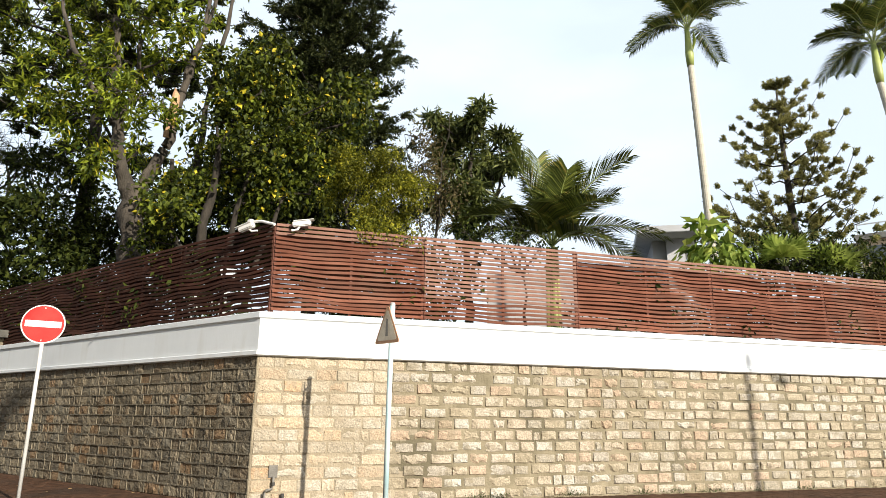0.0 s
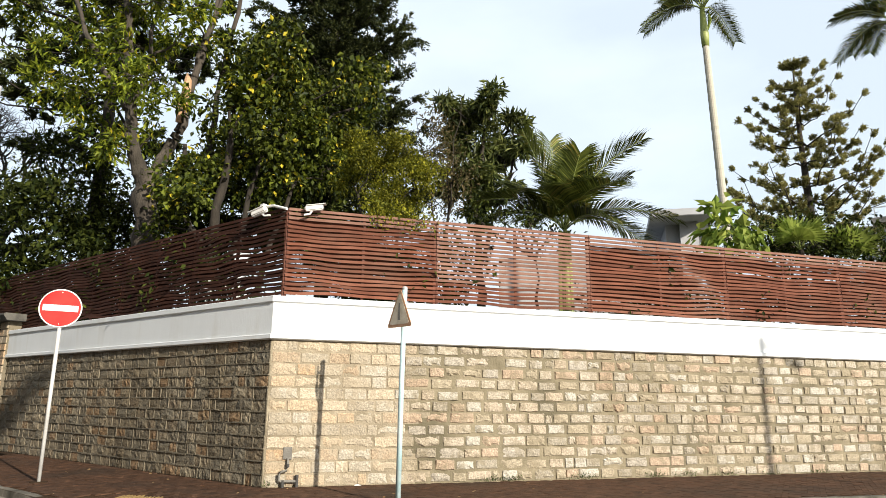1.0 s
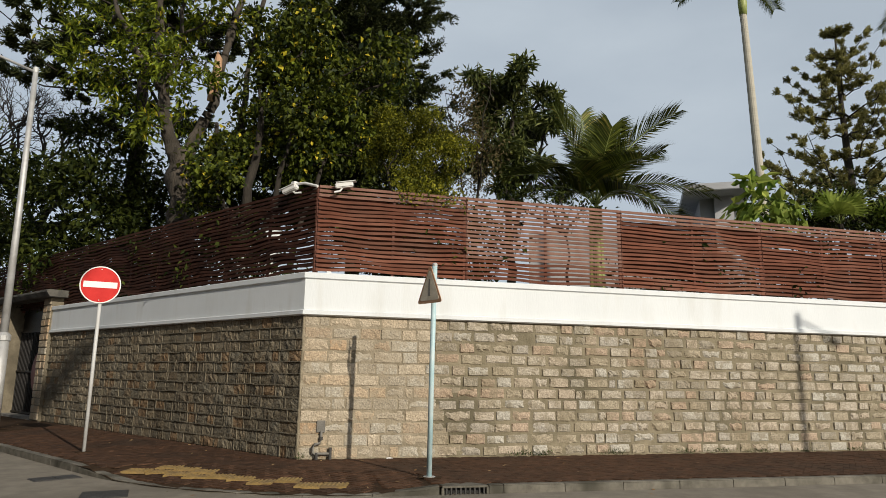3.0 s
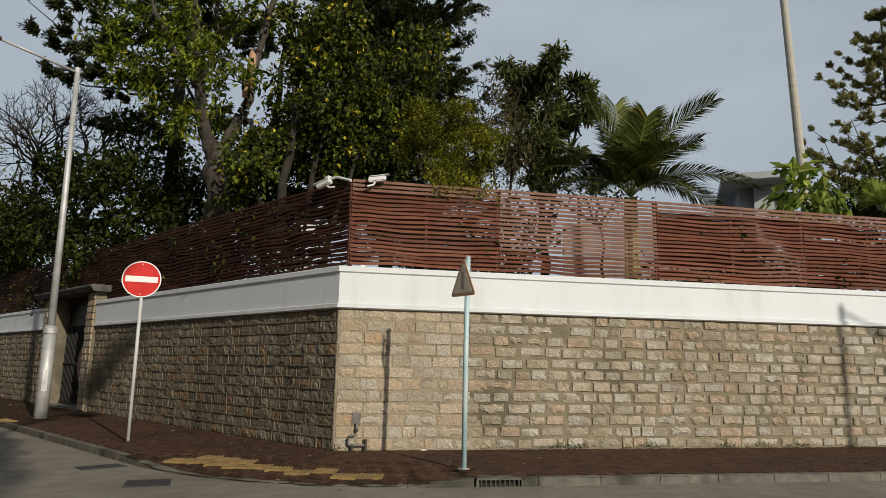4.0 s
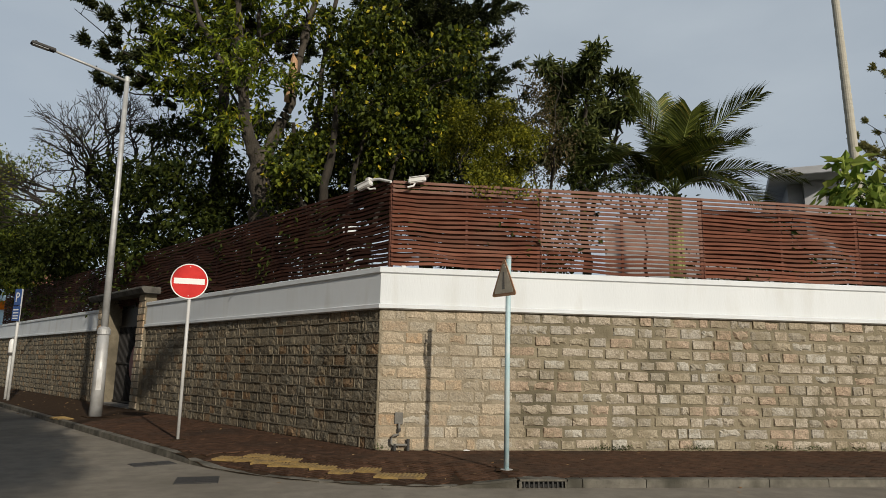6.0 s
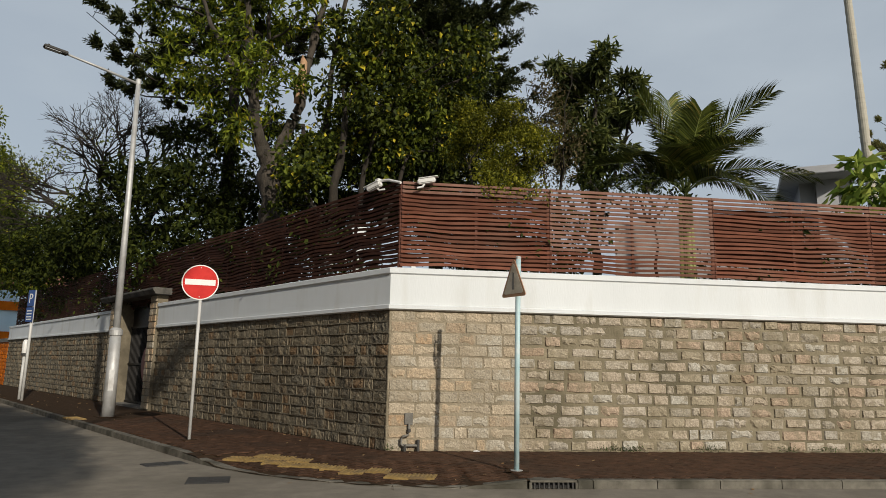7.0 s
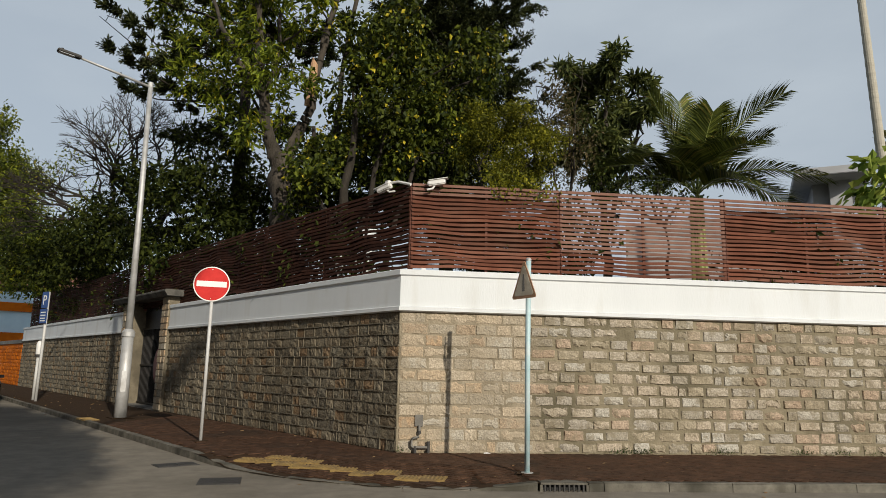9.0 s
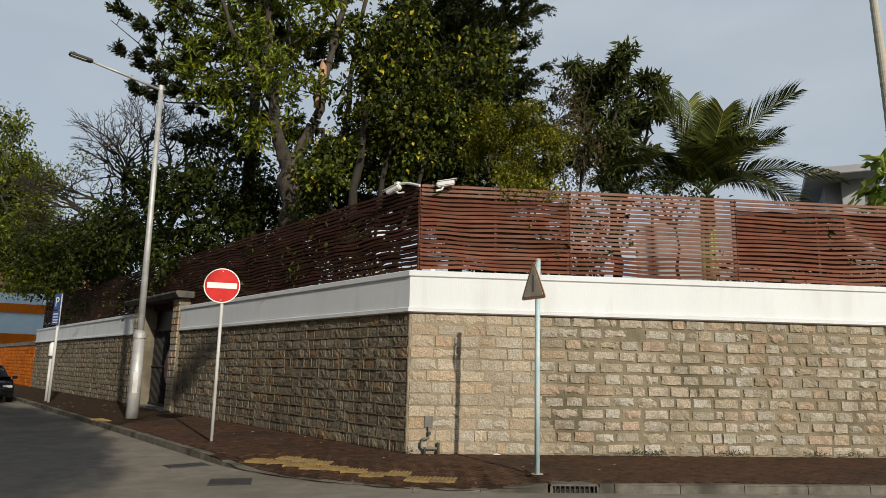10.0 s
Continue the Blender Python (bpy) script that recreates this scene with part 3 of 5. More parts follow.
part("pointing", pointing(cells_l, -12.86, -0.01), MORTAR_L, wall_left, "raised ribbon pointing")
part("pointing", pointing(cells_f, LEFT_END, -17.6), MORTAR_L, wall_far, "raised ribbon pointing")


def band(name, m, x0, x1, label, cut=0.0):
    """White rendered parapet with a cap and a foot moulding. cut: how the end meets the corner."""
    prof = [(-0.07, BAND_LOW - 0.01), (-0.11, BAND_LOW + 0.01), (-0.11, BAND_LOW + 0.085), (-0.07, BAND_LOW + 0.10), (-0.07, WALL_TOP - 0.135),
            (-0.085, WALL_TOP - 0.125), (-0.11, WALL_TOP - 0.11), (-0.11, WALL_TOP - 0.012), (-0.098, WALL_TOP), (0.5, WALL_TOP), (0.5, BAND_LOW - 0.01)]
    s = Shape()
    n = len(prof)
    k = math.tan(radians(27.5))
    v = []
    for x, end in ((x0, -cut), (x1, cut)):
        for y, z in prof:
            v.append((x + (0 if (end == -cut and m is M_LEFT) or (end == cut and m is M_RIGHT) else (y if m is M_RIGHT else -y) * k * abs(cut)), y, z))
    f = [tuple(range(n)), tuple(range(2 * n - 1, n - 1, -1))] + [(i, (i + 1) % n, (i + 1) % n + n, i + n) for i in range(n)]
    s.add(v, f)
    return solid(name, s, WHITE, label, "parapet", m, kind="structure")


band("trim_right", M_RIGHT, 0.0, 30.0, "white-painted parapet band with a moulded cap, sunlit", 1.0)
band("trim_left", M_LEFT, -12.86, 0.0, "white-painted parapet band along the side street", 1.0)
band("trim_far", M_LEFT, LEFT_END, -17.9, "white-painted parapet band beyond the gate")

# ---- garden gate ----
gate = thing("garden_gate", "dark barred metal gate under a concrete canopy between stone piers", "gate", M_LEFT, kind="structure")
for xa, xb in ((-13.5, -12.86), (-17.9, -16.8)):
    pier = part("pier", Shape().box(xa, xb, -0.12, 0.48, -0.1, 3.88, 0.012), MORTAR_L, gate, "stone-quoined gate pier")
    rq = random.Random(int(-xa * 10))
    for c in range(17):
        z = 0.02 + c * 0.226
        split = xa + (xb - xa) * rq.choice((0.35, 0.5, 0.62))
        for a, b in ((xa, split), (split, xb)):
            # quoins borrow the corner's lighter stone: sunlight on the pier put into colour
            part("quoin", Shape().box(a + 0.012, b - 0.012, -0.12 - rq.uniform(0.02, 0.045), -0.1, z + 0.012, z + 0.21, 0.01), STONE_C, pier)
canopy = Shape()
prof = [(-0.32, 3.88), (-0.42, 4.02), (-0.42, 4.07), (-0.36, 4.10), (1.2, 4.10), (1.2, 3.88)]
canopy.add([(x, y, z) for x in (-18.5, -12.55) for y, z in prof], [tuple(range(6)), tuple(range(11, 5, -1))] + [(i, (i + 1) % 6, (i + 1) % 6 + 6, i + 6) for i in range(6)])
part("canopy", canopy, CANOPY, gate, "stained concrete canopy slab, its shade put into the colour")
# added sheet, near-black, stands in for the unlit passage behind the bars
leaf = part("gate_leaf", Shape().box(-16.8, -13.5, 0.40, 0.44, 0.05, 3.7), DARKMETAL, gate, "near-black sheet painting the dark passage behind the gate bars")
for i in range(24):
    x = -16.72 + i * 0.137
    part("bar", Shape().tube([(x, 0.36, 0.05), (x, 0.36, 2.9)], 0.018, 8), DARKMETAL, leaf)
for z in (0.12, 1.5, 2.88):
    part("rail", Shape().box(-16.8, -13.5, 0.33, 0.39, z - 0.03, z + 0.03), DARKMETAL, leaf)
disc = Shape().tube([(-14.5, 0.31, 1.5), (-14.5, 0.34, 1.5)], 0.72, 28)
part("ornament", disc, GATERED, leaf, "dark red round ornament")
part("threshold", Shape().box(-16.8, -13.5, -0.1, 0.45, -0.05, 0.06, 0.01), CONCRETE, gate, "concrete threshold")

# ---- fence ----


def wavy_slat(ln, h, d, seed, row, wave, bow):
    """One slat, warped in step with its neighbours and a little by itself."""
    rng = random.Random(seed * 100 + row)
    own = random.Random(seed)
    n = 12
    p1, p2, p3 = own.uniform(0, 6.28), own.uniform(0, 6.28), own.uniform(0, 6.28)
    f1, f2 = own.uniform(0.8, 1.3), own.uniform(2.0, 2.8)
    q1 = rng.uniform(0, 6.28)
    tilt = rng.uniform(-0.12, 0.12)
    v, f = [], []
    for i in range(n + 1):
        t = i / n
        x = t * ln
        w = wave * (0.9 * math.sin(2 * math.pi * t * f1 + p1 + row * 0.22) + 0.6 * math.sin(2 * math.pi * t * f2 + p2 + row * 0.33)
                    + 0.35 * math.sin(2 * math.pi * t * 1.7 + q1)) + bow * math.sin(math.pi * t)
        w *= min(1.0, 6 * t, 6 * (1 - t)) ** 0.5
        yy = 0.5 * wave * math.sin(2 * math.pi * t * 1.6 + p3 + row * 0.4)
        for y, z in ((0, -h / 2), (d, -h / 2), (d, h / 2), (0, h / 2)):
            v.append((x, y + yy + z * tilt, z + w))
    for i in range(n):
        for k in range(4):
            k2 = (k + 1) % 4
            f.append((i * 4 + k, i * 4 + k2, i * 4 + 4 + k2, i * 4 + 4 + k))
    f += [(3, 2, 1, 0), (n * 4, n * 4 + 1, n * 4 + 2, n * 4 + 3)]
    return Shape().add(v, f)


FENCE_LOW, FENCE_TOP, PITCH = 3.66, 5.46, 0.0925
ROWS = 20


def fence_panel(m, x0, x1, y, style, seed, bow_seed, gaps=0.05):
    """style: double (slats on both faces), open (front slats alone), loose (uneven gaps)."""
    label = {"double": "red-brown horizontal slat fence panel, closely boarded, on the white parapet",
             "open": "open fence panel of straight pinkish-brown slats on the white parapet",
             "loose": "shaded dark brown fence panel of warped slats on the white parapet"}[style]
    ln = x1 - x0
    p = thing("fence_panel", label, "fence", m @ pose(x0, y, FENCE_LOW), group="slat fence panels")
    rng = random.Random(seed)
    for px in (0.03, ln * 0.5, ln - 0.03):
        part("post", Shape().box(px - 0.025, px + 0.025, 0.035, 0.085, -0.09, FENCE_TOP - FENCE_LOW), POST, p)
    for r in range(ROWS):
        z = 0.03 + r * PITCH
        top = r >= ROWS - 3
        wave = 0.002 if (style == "open" and r > 4) or top else (0.024 if style == "loose" else 0.017)
        bow = 0.0 if top or style == "open" else 0.030 * math.sin(r * 0.55 + bow_seed) * (0.7 if style == "double" else 1.0)
        mat = SLAT_SHADED if style == "loose" else SLAT_TOP if top or (style == "open" and r > 4) else SLAT
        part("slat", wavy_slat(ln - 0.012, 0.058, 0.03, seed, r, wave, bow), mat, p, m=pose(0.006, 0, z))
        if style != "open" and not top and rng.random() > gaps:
            part("slat", wavy_slat(ln - 0.012, 0.070, 0.02, seed + 300, r, wave * 1.2, bow * 0.6), SLAT_SHADED if style == "loose" else SLAT, p, m=pose(0.006, 0.10, z + PITCH * 0.5))
    return p


for k, (a, b, st) in enumerate([(0.16, 3.36, "double"), (3.36, 7.12, "open"), (7.12, 10.98, "double"), (10.98, 14.65, "double"), (14.65, 18.4, "double"),
                                (18.4, 22.1, "double"), (22.1, 25.9, "double"), (25.9, 29.7, "double")]):
    fence_panel(M_RIGHT, a, b, 0.22, st, 20 + k, 0.8 * k + 2.0)
edge = -0.12
k = 0
while edge > LEFT_END + 1:
    nxt = max(edge - 3.3, LEFT_END)
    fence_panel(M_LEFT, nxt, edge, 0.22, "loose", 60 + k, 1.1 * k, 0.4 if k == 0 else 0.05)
    edge = nxt
    k += 1

# ---- raised garden ----
gv = [(-3.05, 13.55), (26, 22.4), (60, 60), (-10, 75), (-40, 48), (-33.2, 37.0)]
solid("garden_ground", Shape().add([(x, y, z) for z in (ROAD - 0.05, GARDEN) for x, y in gv],
      [tuple(range(5, -1, -1)), tuple(range(6, 12))] + [(i, (i + 1) % 6, (i + 1) % 6 + 6, i + 6) for i in range(6)]), SOIL,
      "raised garden ground behind the wall", "ground", kind="structure")

# ---- street furniture ----
ne = thing("no_entry_sign", "round red no-entry sign on a slim grey post", "road sign", pose(-7.70, 13.38, 0))
part("post", Shape().tube([(0, 0, -0.02), (-0.01, -0.005, 3.60)], 0.036, 14), GREYPOLE, ne, smooth=True)
face = pose(-0.012, -0.05, 3.34, 90, 0, 28)
plate = part("plate", Shape().tube([(0, 0, -0.004), (0, 0, 0.010)], 0.385, 48), SIGNWHITE, ne, "round sign plate with a white rim", m=face)
part("red_field", Shape().tube([(0, 0, 0.010), (0, 0, 0.0135)], 0.362, 48), RED, plate, "red field")
part("bar", Shape().box(-0.315, 0.315, -0.062, 0.062, 0.0135, 0.0165), SIGNWHITE, plate, "white bar")
for a in (0.32, -0.32):
    part("bolt", Shape().tube([(0, a, 0.0135), (0, a, 0.02)], 0.012, 8), STEEL, plate)
part("foot_patch", Shape().tube([(0, 0, 0.001), (0, 0, 0.012)], 0.16, 14), PAVE_BED, ne)

ts = thing("triangular_sign", "faded triangular warning sign on a pale blue post, turned side-on", "road sign", pose(-0.68, 11.15, 0))
part("post", Shape().tube([(0, 0, -0.02), (0.01, 0, 1.8), (0.03, 0.0, 3.45)], 0.043, 16), BLUEPOLE, ts, smooth=True)
part("cap", Shape().lathe([(0.046, 0), (0.047, 0.03), (0.036, 0.05), (0.006, 0.058)], 16, (0.03, 0, 3.44)), STEEL, ts)
tf = pose(-0.045, -0.04, 2.80, 0, 0, -46)


def rounded_triangle(w, h, r, z0):
    pts = []
    for cx, cz, a0 in ((-w / 2 + r * 1.6, z0 + r, 150), (w / 2 - r * 1.6, z0 + r, 270), (0, z0 + h - r * 2, 30)):
        for i in range(6):
            a = radians(a0 + i * 24)
            pts.append((cx + r * math.cos(a), cz + r * math.sin(a)))
    return pts


tp = part("plate", Shape().prism(rounded_triangle(0.64, 0.66, 0.035, 0.0), -0.006, 0.006), RUSTRED, ts, "triangular plate with a faded red rim", m=tf)
part("face", Shape().prism(rounded_triangle(0.51, 0.53, 0.03, 0.05), -0.0095, -0.006), FADED, tp, "bleached face")
part("symbol", Shape().prism([(-0.035, 0.12), (0.03, 0.12), (0.02, 0.40), (-0.02, 0.42)], -0.012, -0.0095), CONCRETE, tp, "worn grey upright symbol")
for z in (0.14, 0.46):
    part("clamp", Shape().box(-0.03, 0.03, 0.006, 0.06, z - 0.02, z + 0.02), STEEL, tp)
part("base_plate", Shape().tube([(0, 0, 0.0), (0, 0, 0.014)], 0.10, 14), STEEL, ts)
part("foot_patch", Shape().box(-0.16, 0.2, -0.12, 0.14, 0.0, 0.008), PAVE_BED, ts, "patched paving round the post")

lamp = thing("street_lamp", "tall galvanised street lamp with a thick base and one arm", "street lamp", pose(-12.96, 17.95, 0))
part("base_shaft", Shape().tube([(0, 0, -0.02), (0, 0, 1.2), (-0.01, 0, 2.38)], [0.185, 0.165, 0.155], 20), STEEL, lamp, smooth=True)
part("collar", Shape().lathe([(0.16, 0), (0.185, 0.02), (0.185, 0.16), (0.12, 0.24)], 20, (-0.01, 0, 2.34)), STEEL, lamp)
part("access_door", Shape().box(-0.07, 0.07, -0.18, -0.15, 0.75, 1.35), STEEL, lamp, m=pose(0, 0, 0, 0, 0, 35))
part("pole", Shape().tube([(-0.01, 0, 2.4), (-0.06, 0, 6.0), (-0.13, -0.02, 10.40)], [0.105, 0.088, 0.068], 18), STEEL, lamp, smooth=True)
part("pole_cap", Shape().lathe([(0.08, 0), (0.08, 0.16), (0.03, 0.19)], 14, (-0.13, -0.02, 10.28)), STEEL, lamp)
part("arm", Shape().tube([(-0.13, -0.02, 10.30), (-0.80, -0.95, 10.45), (-1.40, -1.72, 10.58)], [0.042, 0.04, 0.036], 12), STEEL, lamp, smooth=True)
head = part("lamp_head", Shape().box(-0.11, 0.11, -0.02, 0.62, -0.04, 0.05, 0.02), IRON, lamp, "flat dark lamp head", m=Matrix.Translation((-1.37, -1.69, 10.58)) @ pose(0, 0, 0, 4, 0, 142.5))
part("lens", Shape().box(-0.085, 0.085, 0.16, 0.58, -0.052, -0.041), LAMPGLASS, head)
part("sensor", Shape().tube([(0, 0.5, 0.05), (0, 0.5, 0.10)], 0.035, 10), IRON, head)
part("footing", Shape().box(-0.32, 0.32, -0.30, 0.30, 0.0, 0.010), PAVE_BED, lamp, "dark patch at the foot", m=pose(0, 0, 0, 0, 0, -37.8))

pk = thing("parking_sign", "blue parking sign plates on a slim grey post", "road sign", pose(-20.9, 23.64, 0))
part("post", Shape().tube([(0, 0, -0.02), (0, 0, 4.36)], 0.055, 14), GREYPOLE, pk, smooth=True)
pf1 = pose(-0.10, -0.05, 0, 0, 0, -20)
pp = part("plate", Shape().box(-0.22, 0.22, -0.012, 0.012, 3.70, 4.36, 0.006), SIGNBLUE, pk, "blue plate with a white letter", m=pf1)
pl = bpy.data.curves.new("letter", 'FONT')
pl.body, pl.size, pl.extrude, pl.align_x = "P", 0.55, 0.002, 'CENTER'
pt = new("letter", pl)
pt.parent = pp
pt.matrix_basis = pose(0, -0.0155, 3.84, 90, 0, 0)
pl.materials.append(SIGNWHITE)
pp2 = part("plate", Shape().box(-0.25, 0.25, -0.012, 0.012, 3.08, 3.66, 0.006), SIGNBLUE, pk, "dark blue plate with pale lines", m=pf1)
for z in (3.52, 3.40, 3.28, 3.18):
    part("text_line", Shape().box(-0.18, 0.18, -0.0155, -0.0125, z - 0.022, z + 0.022), SIGNWHITE, pp2)
mt = thing("parking_meter", "white roadside meter on a thin post", "parking meter", pose(-21.55, 24.22, 0))
part("post", Shape().tube([(0, 0, -0.02), (0, 0, 1.75)], 0.055, 12), GREYPOLE, mt, smooth=True)
part("head", Shape().lathe([(0.06, 0), (0.11, 0.06), (0.115, 0.55), (0.08, 0.66), (0.02, 0.70)], 14, (0, 0, 1.7)), SIGNWHITE, mt, smooth=True)
part("ring", Shape().lathe([(0.12, 0), (0.125, 0.02), (0.125, 0.08), (0.12, 0.10)], 14, (0, 0, 1.74)), IRON, mt)

copy_thing(lamp, pose(18.35, 3.4, ROAD, 0, 0, 100))

# ---- kerb, covers, gully, tactile tiles ----
kerb = thing("kerb", "worn grey concrete kerb, lowered at the crossing", "kerb", kind="structure")
kp = kerb_path(1.0)


def kerb_piece(a, b, i):
    if (b - a).length < 0.05:
        return
    d = (b - a).normalized()
    n = Vector((-d.y, d.x, 0))
    s = Shape()
    rk = random.Random(i)
    g = 0.006
    za, zb = -drop(a.x) + rk.uniform(-0.004, 0.004), -drop(b.x) + rk.uniform(-0.004, 0.004)
    v = []
    for p, z in ((a + d * g, za), (b - d * g, zb)):
        for off, zz in ((-0.0, -0.3), (-0.0, z - 0.022), (0.018, z), (0.15, z), (0.15, -0.3)):
            q = p + n * off
            v.append((q.x, q.y, zz))
    s.add(v, [(0, 1, 2, 3, 4), (9, 8, 7, 6, 5)] + [(k, k + 5, (k + 1) % 5 + 5, (k + 1) % 5) for k in range(5)])
    part("kerbstone", s, KERB, kerb)


for i in range(len(kp) - 1):
    a, b = Vector((*kp[i], 0)), Vector((*kp[i + 1], 0))
    if b.x > -0.43 and a.x < 0.27:
        cuts = []
        if a.x < -0.43:
            cuts.append((a, a.lerp(b, (-0.43 - a.x) / (b.x - a.x))))
        if b.x > 0.27:
            cuts.append((a.lerp(b, (0.27 - a.x) / (b.x - a.x)), b))
    else:
        cuts = [(a, b)]
    for a, b in cuts:
        kerb_piece(a, b, i)

gy = thing("gully_inlet", "cast-iron kerb gully inlet with upright slots", "drain", pose(-0.085, 10.424, 0, 0, 0, 16.2), kind="structure")
part("cover", Shape().box(-0.36, 0.36, 0.0, 0.30, -0.035, -0.004, 0.006), KERB, gy, "grey inlet cover")
part("back", Shape().box(-0.35, 0.35, 0.12, 0.16, -0.3, -0.036), RUBBER, gy)
for i in range(9):
    x = -0.29 + i * 0.0725
    part("bar", Shape().box(x - 0.013, x + 0.013, 0.0, 0.04, -0.135, -0.036, 0.004), IRON, gy)
for x in (-0.35, 0.35):
    part("cheek", Shape().box(x - 0.02, x + 0.02, -0.002, 0.14, -0.15, -0.036), KERB, gy)


def cover(x, y, turn, w, d):
    c = thing("manhole_cover", "dark rectangular iron access cover set in the road", "manhole cover", pose(x, y, ROAD, 0, 0, turn))
    part("frame", Shape().box(-w / 2, w / 2, -d / 2, d / 2, -0.02, 0.006), IRON, c)
    for sx in (-1, 1):
        part("lid", Shape().box(sx * w * 0.245 - w * 0.225, sx * w * 0.245 + w * 0.225, -d * 0.44, d * 0.44, 0.0, 0.012, 0.004), IRON, c)
    return c


cover(-5.21, 9.70, 25, 0.62, 0.62)
cover(-6.75, 10.98, 50, 0.7, 0.42)


def tactile_tile(x, y, turn):
    t = thing("tactile_tile", "worn yellow tactile paving tile with raised ribs", "tactile tile", pose(x, y, pave_z(x, y), 0, 0, turn), group="tactile tiles at the crossing")
    part("slab", Shape().box(-0.195, 0.195, -0.195, 0.195, -0.03, 0.008, 0.003), TACTILE, t)
    for k in range(6):
        xx = -0.16 + k * 0.064
        part("rib", Shape().prism([(xx - 0.018, 0.008), (xx - 0.011, 0.016), (xx + 0.011, 0.016), (xx + 0.018, 0.008)], -0.175, 0.175), TACTILE, t)
    return t


rt = random.Random(3)
TACT = [(-5.60, 11.40, 0), (-5.21, 11.45, 1), (-4.82, 11.26, 1), (-4.43, 11.06, 1), (-4.04, 11.06, 0), (-3.65, 10.92, 0), (-3.26, 10.70, 0), (-2.87, 10.86, 0), (-2.48, 10.53, 0), (-2.09, 10.60, 0)]
cur = []
for x, y, deep in TACT:
    cur.append((x, y))
    if deep:
        cur.append((x - 0.02, y + 0.39))
for x, y in cur:
    tactile_tile(x, y, rt.uniform(-1.0, 1.0) + 2)
for x, y in ((-13.2, 17.0), (-13.6, 17.3)):
    tactile_tile(x, y, -38)

# ---- on and at the wall ----
pipe = thing("drain_pipe", "short bent grey pipe at the foot of the wall", "pipe", M_RIGHT @ pose(0, 0, 0))
part("bend", Shape().tube([(0.42, -0.07, 0.52), (0.42, -0.08, 0.36), (0.40, -0.09, 0.30), (0.30, -0.09, 0.28), (0.27, -0.09, 0.24), (0.27, -0.09, 0.14), (0.30, -0.09, 0.11), (0.62, -0.09, 0.11)], 0.024, 10), CONCRETE, pipe, smooth=True)
part("riser", Shape().tube([(0.60, -0.09, 0.0), (0.60, -0.09, 0.22)], 0.032, 10), IRON, pipe)
part("elbow", Shape().tube([(0.34, -0.09, 0.0), (0.34, -0.09, 0.13)], 0.032, 10), IRON, pipe)
part("joint", Shape().tube([(0.42, -0.078, 0.36), (0.42, -0.078, 0.42)], 0.034, 10), IRON, pipe)
part("plate", Shape().box(0.33, 0.49, -0.045, -0.03, 0.50, 0.72), CONCRETE, pipe, "grey cover plate")

def cctv(m, label):
    c = thing("security_camera", label, "camera", m)
    part("housing", Shape().box(-0.19, 0.19, -0.065, 0.065, -0.055, 0.055, 0.02), CAMWHITE, c)
    part("visor", Shape().box(-0.25, 0.16, -0.075, 0.075, 0.058, 0.07), CAMWHITE, c)
    part("lens", Shape().tube([(-0.19, 0, 0), (-0.205, 0, 0)], 0.045, 12), DARKMETAL, c)
    part("bracket", Shape().tube([(0.05, 0, -0.05), (0.10, 0.02, -0.12), (0.22, 0.06, -0.14)], 0.022, 8), CAMWHITE, c)
    return c


cctv(M_LEFT @ pose(-0.80, 0.05, 5.45, 0, -14, 12), "white bullet security camera on an arm at the fence corner")
arm = thing("camera_arm", "white bracket arm along the fence top", "bracket", M_LEFT @ pose(-0.70, 0.1, 5.49))
part("tube", Shape().tube([(-0.05, 0.0, 0.08), (0.25, 0.05, 0.06), (0.62, 0.1, -0.06)], 0.03, 8), CAMWHITE, arm)
part("clamp", Shape().box(-0.10, 0.02, -0.05, 0.05, 0.03, 0.13, 0.01), CAMWHITE, arm)
cctv(M_RIGHT @ pose(0.66, 0.08, 5.47, 0, 8, 168), "white bullet security camera on top of the fence")
scrap = solid("paper_scrap", Shape().add([(-0.07, -0.03, 0.004), (0.06, -0.05, 0.012), (0.08, 0.03, 0.006), (-0.05, 0.05, 0.02), (0, 0, 0.03)], [(0, 1, 4), (1, 2, 4), (2, 3, 4), (3, 0, 4)]), SIGNWHITE,
              "crumpled white scrap of paper by the wall", "litter", M_RIGHT @ pose(1.75, -0.12, 0.002))
block = solid("loose_block", Shape().box(-0.05, 0.05, -0.04, 0.04, 0, 0.045, 0.008), WHITE, "small white block on the parapet", "block", M_RIGHT @ pose(0.42, 0.0, WALL_TOP))

# ---- orange wall, blue house and car up the side street ----
ow = solid("wall_orange", Shape().box(-58, LEFT_END - 0.02, 0.0, 0.4, -0.2, 2.62), ORANGE, "orange-painted rough stone wall further up the street", "wall", M_LEFT, kind="structure")
part("coping", Shape().box(-58, LEFT_END - 0.02, -0.06, 0.46, 2.62, 2.86, 0.01), CONCRETE, ow, "dark stained coping")
bh = thing("blue_house", "pale blue house with orange trim beyond the side street", "house", pose(-58.5, 57.5, 0, 0, 0, 45))
part("wall", Shape().box(-9, 7.6, 0, 10, -0.1, 8.2), PALEBLUE, bh)
part("gable", Shape().prism([(-9, 8.2), (7.6, 8.2), (6.0, 9.3), (4.5, 8.6)], 0.05, 9.9), PALEBLUE, bh)
part("trim", Shape().box(-9.1, 7.7, -0.25, 0.0, 6.5, 7.4), ORANGE, bh, "orange trim band")
part("trim", Shape().box(-9.1, 9.4, -0.5, 0.0, 3.3, 4.3), ORANGE, bh, "orange trim band")
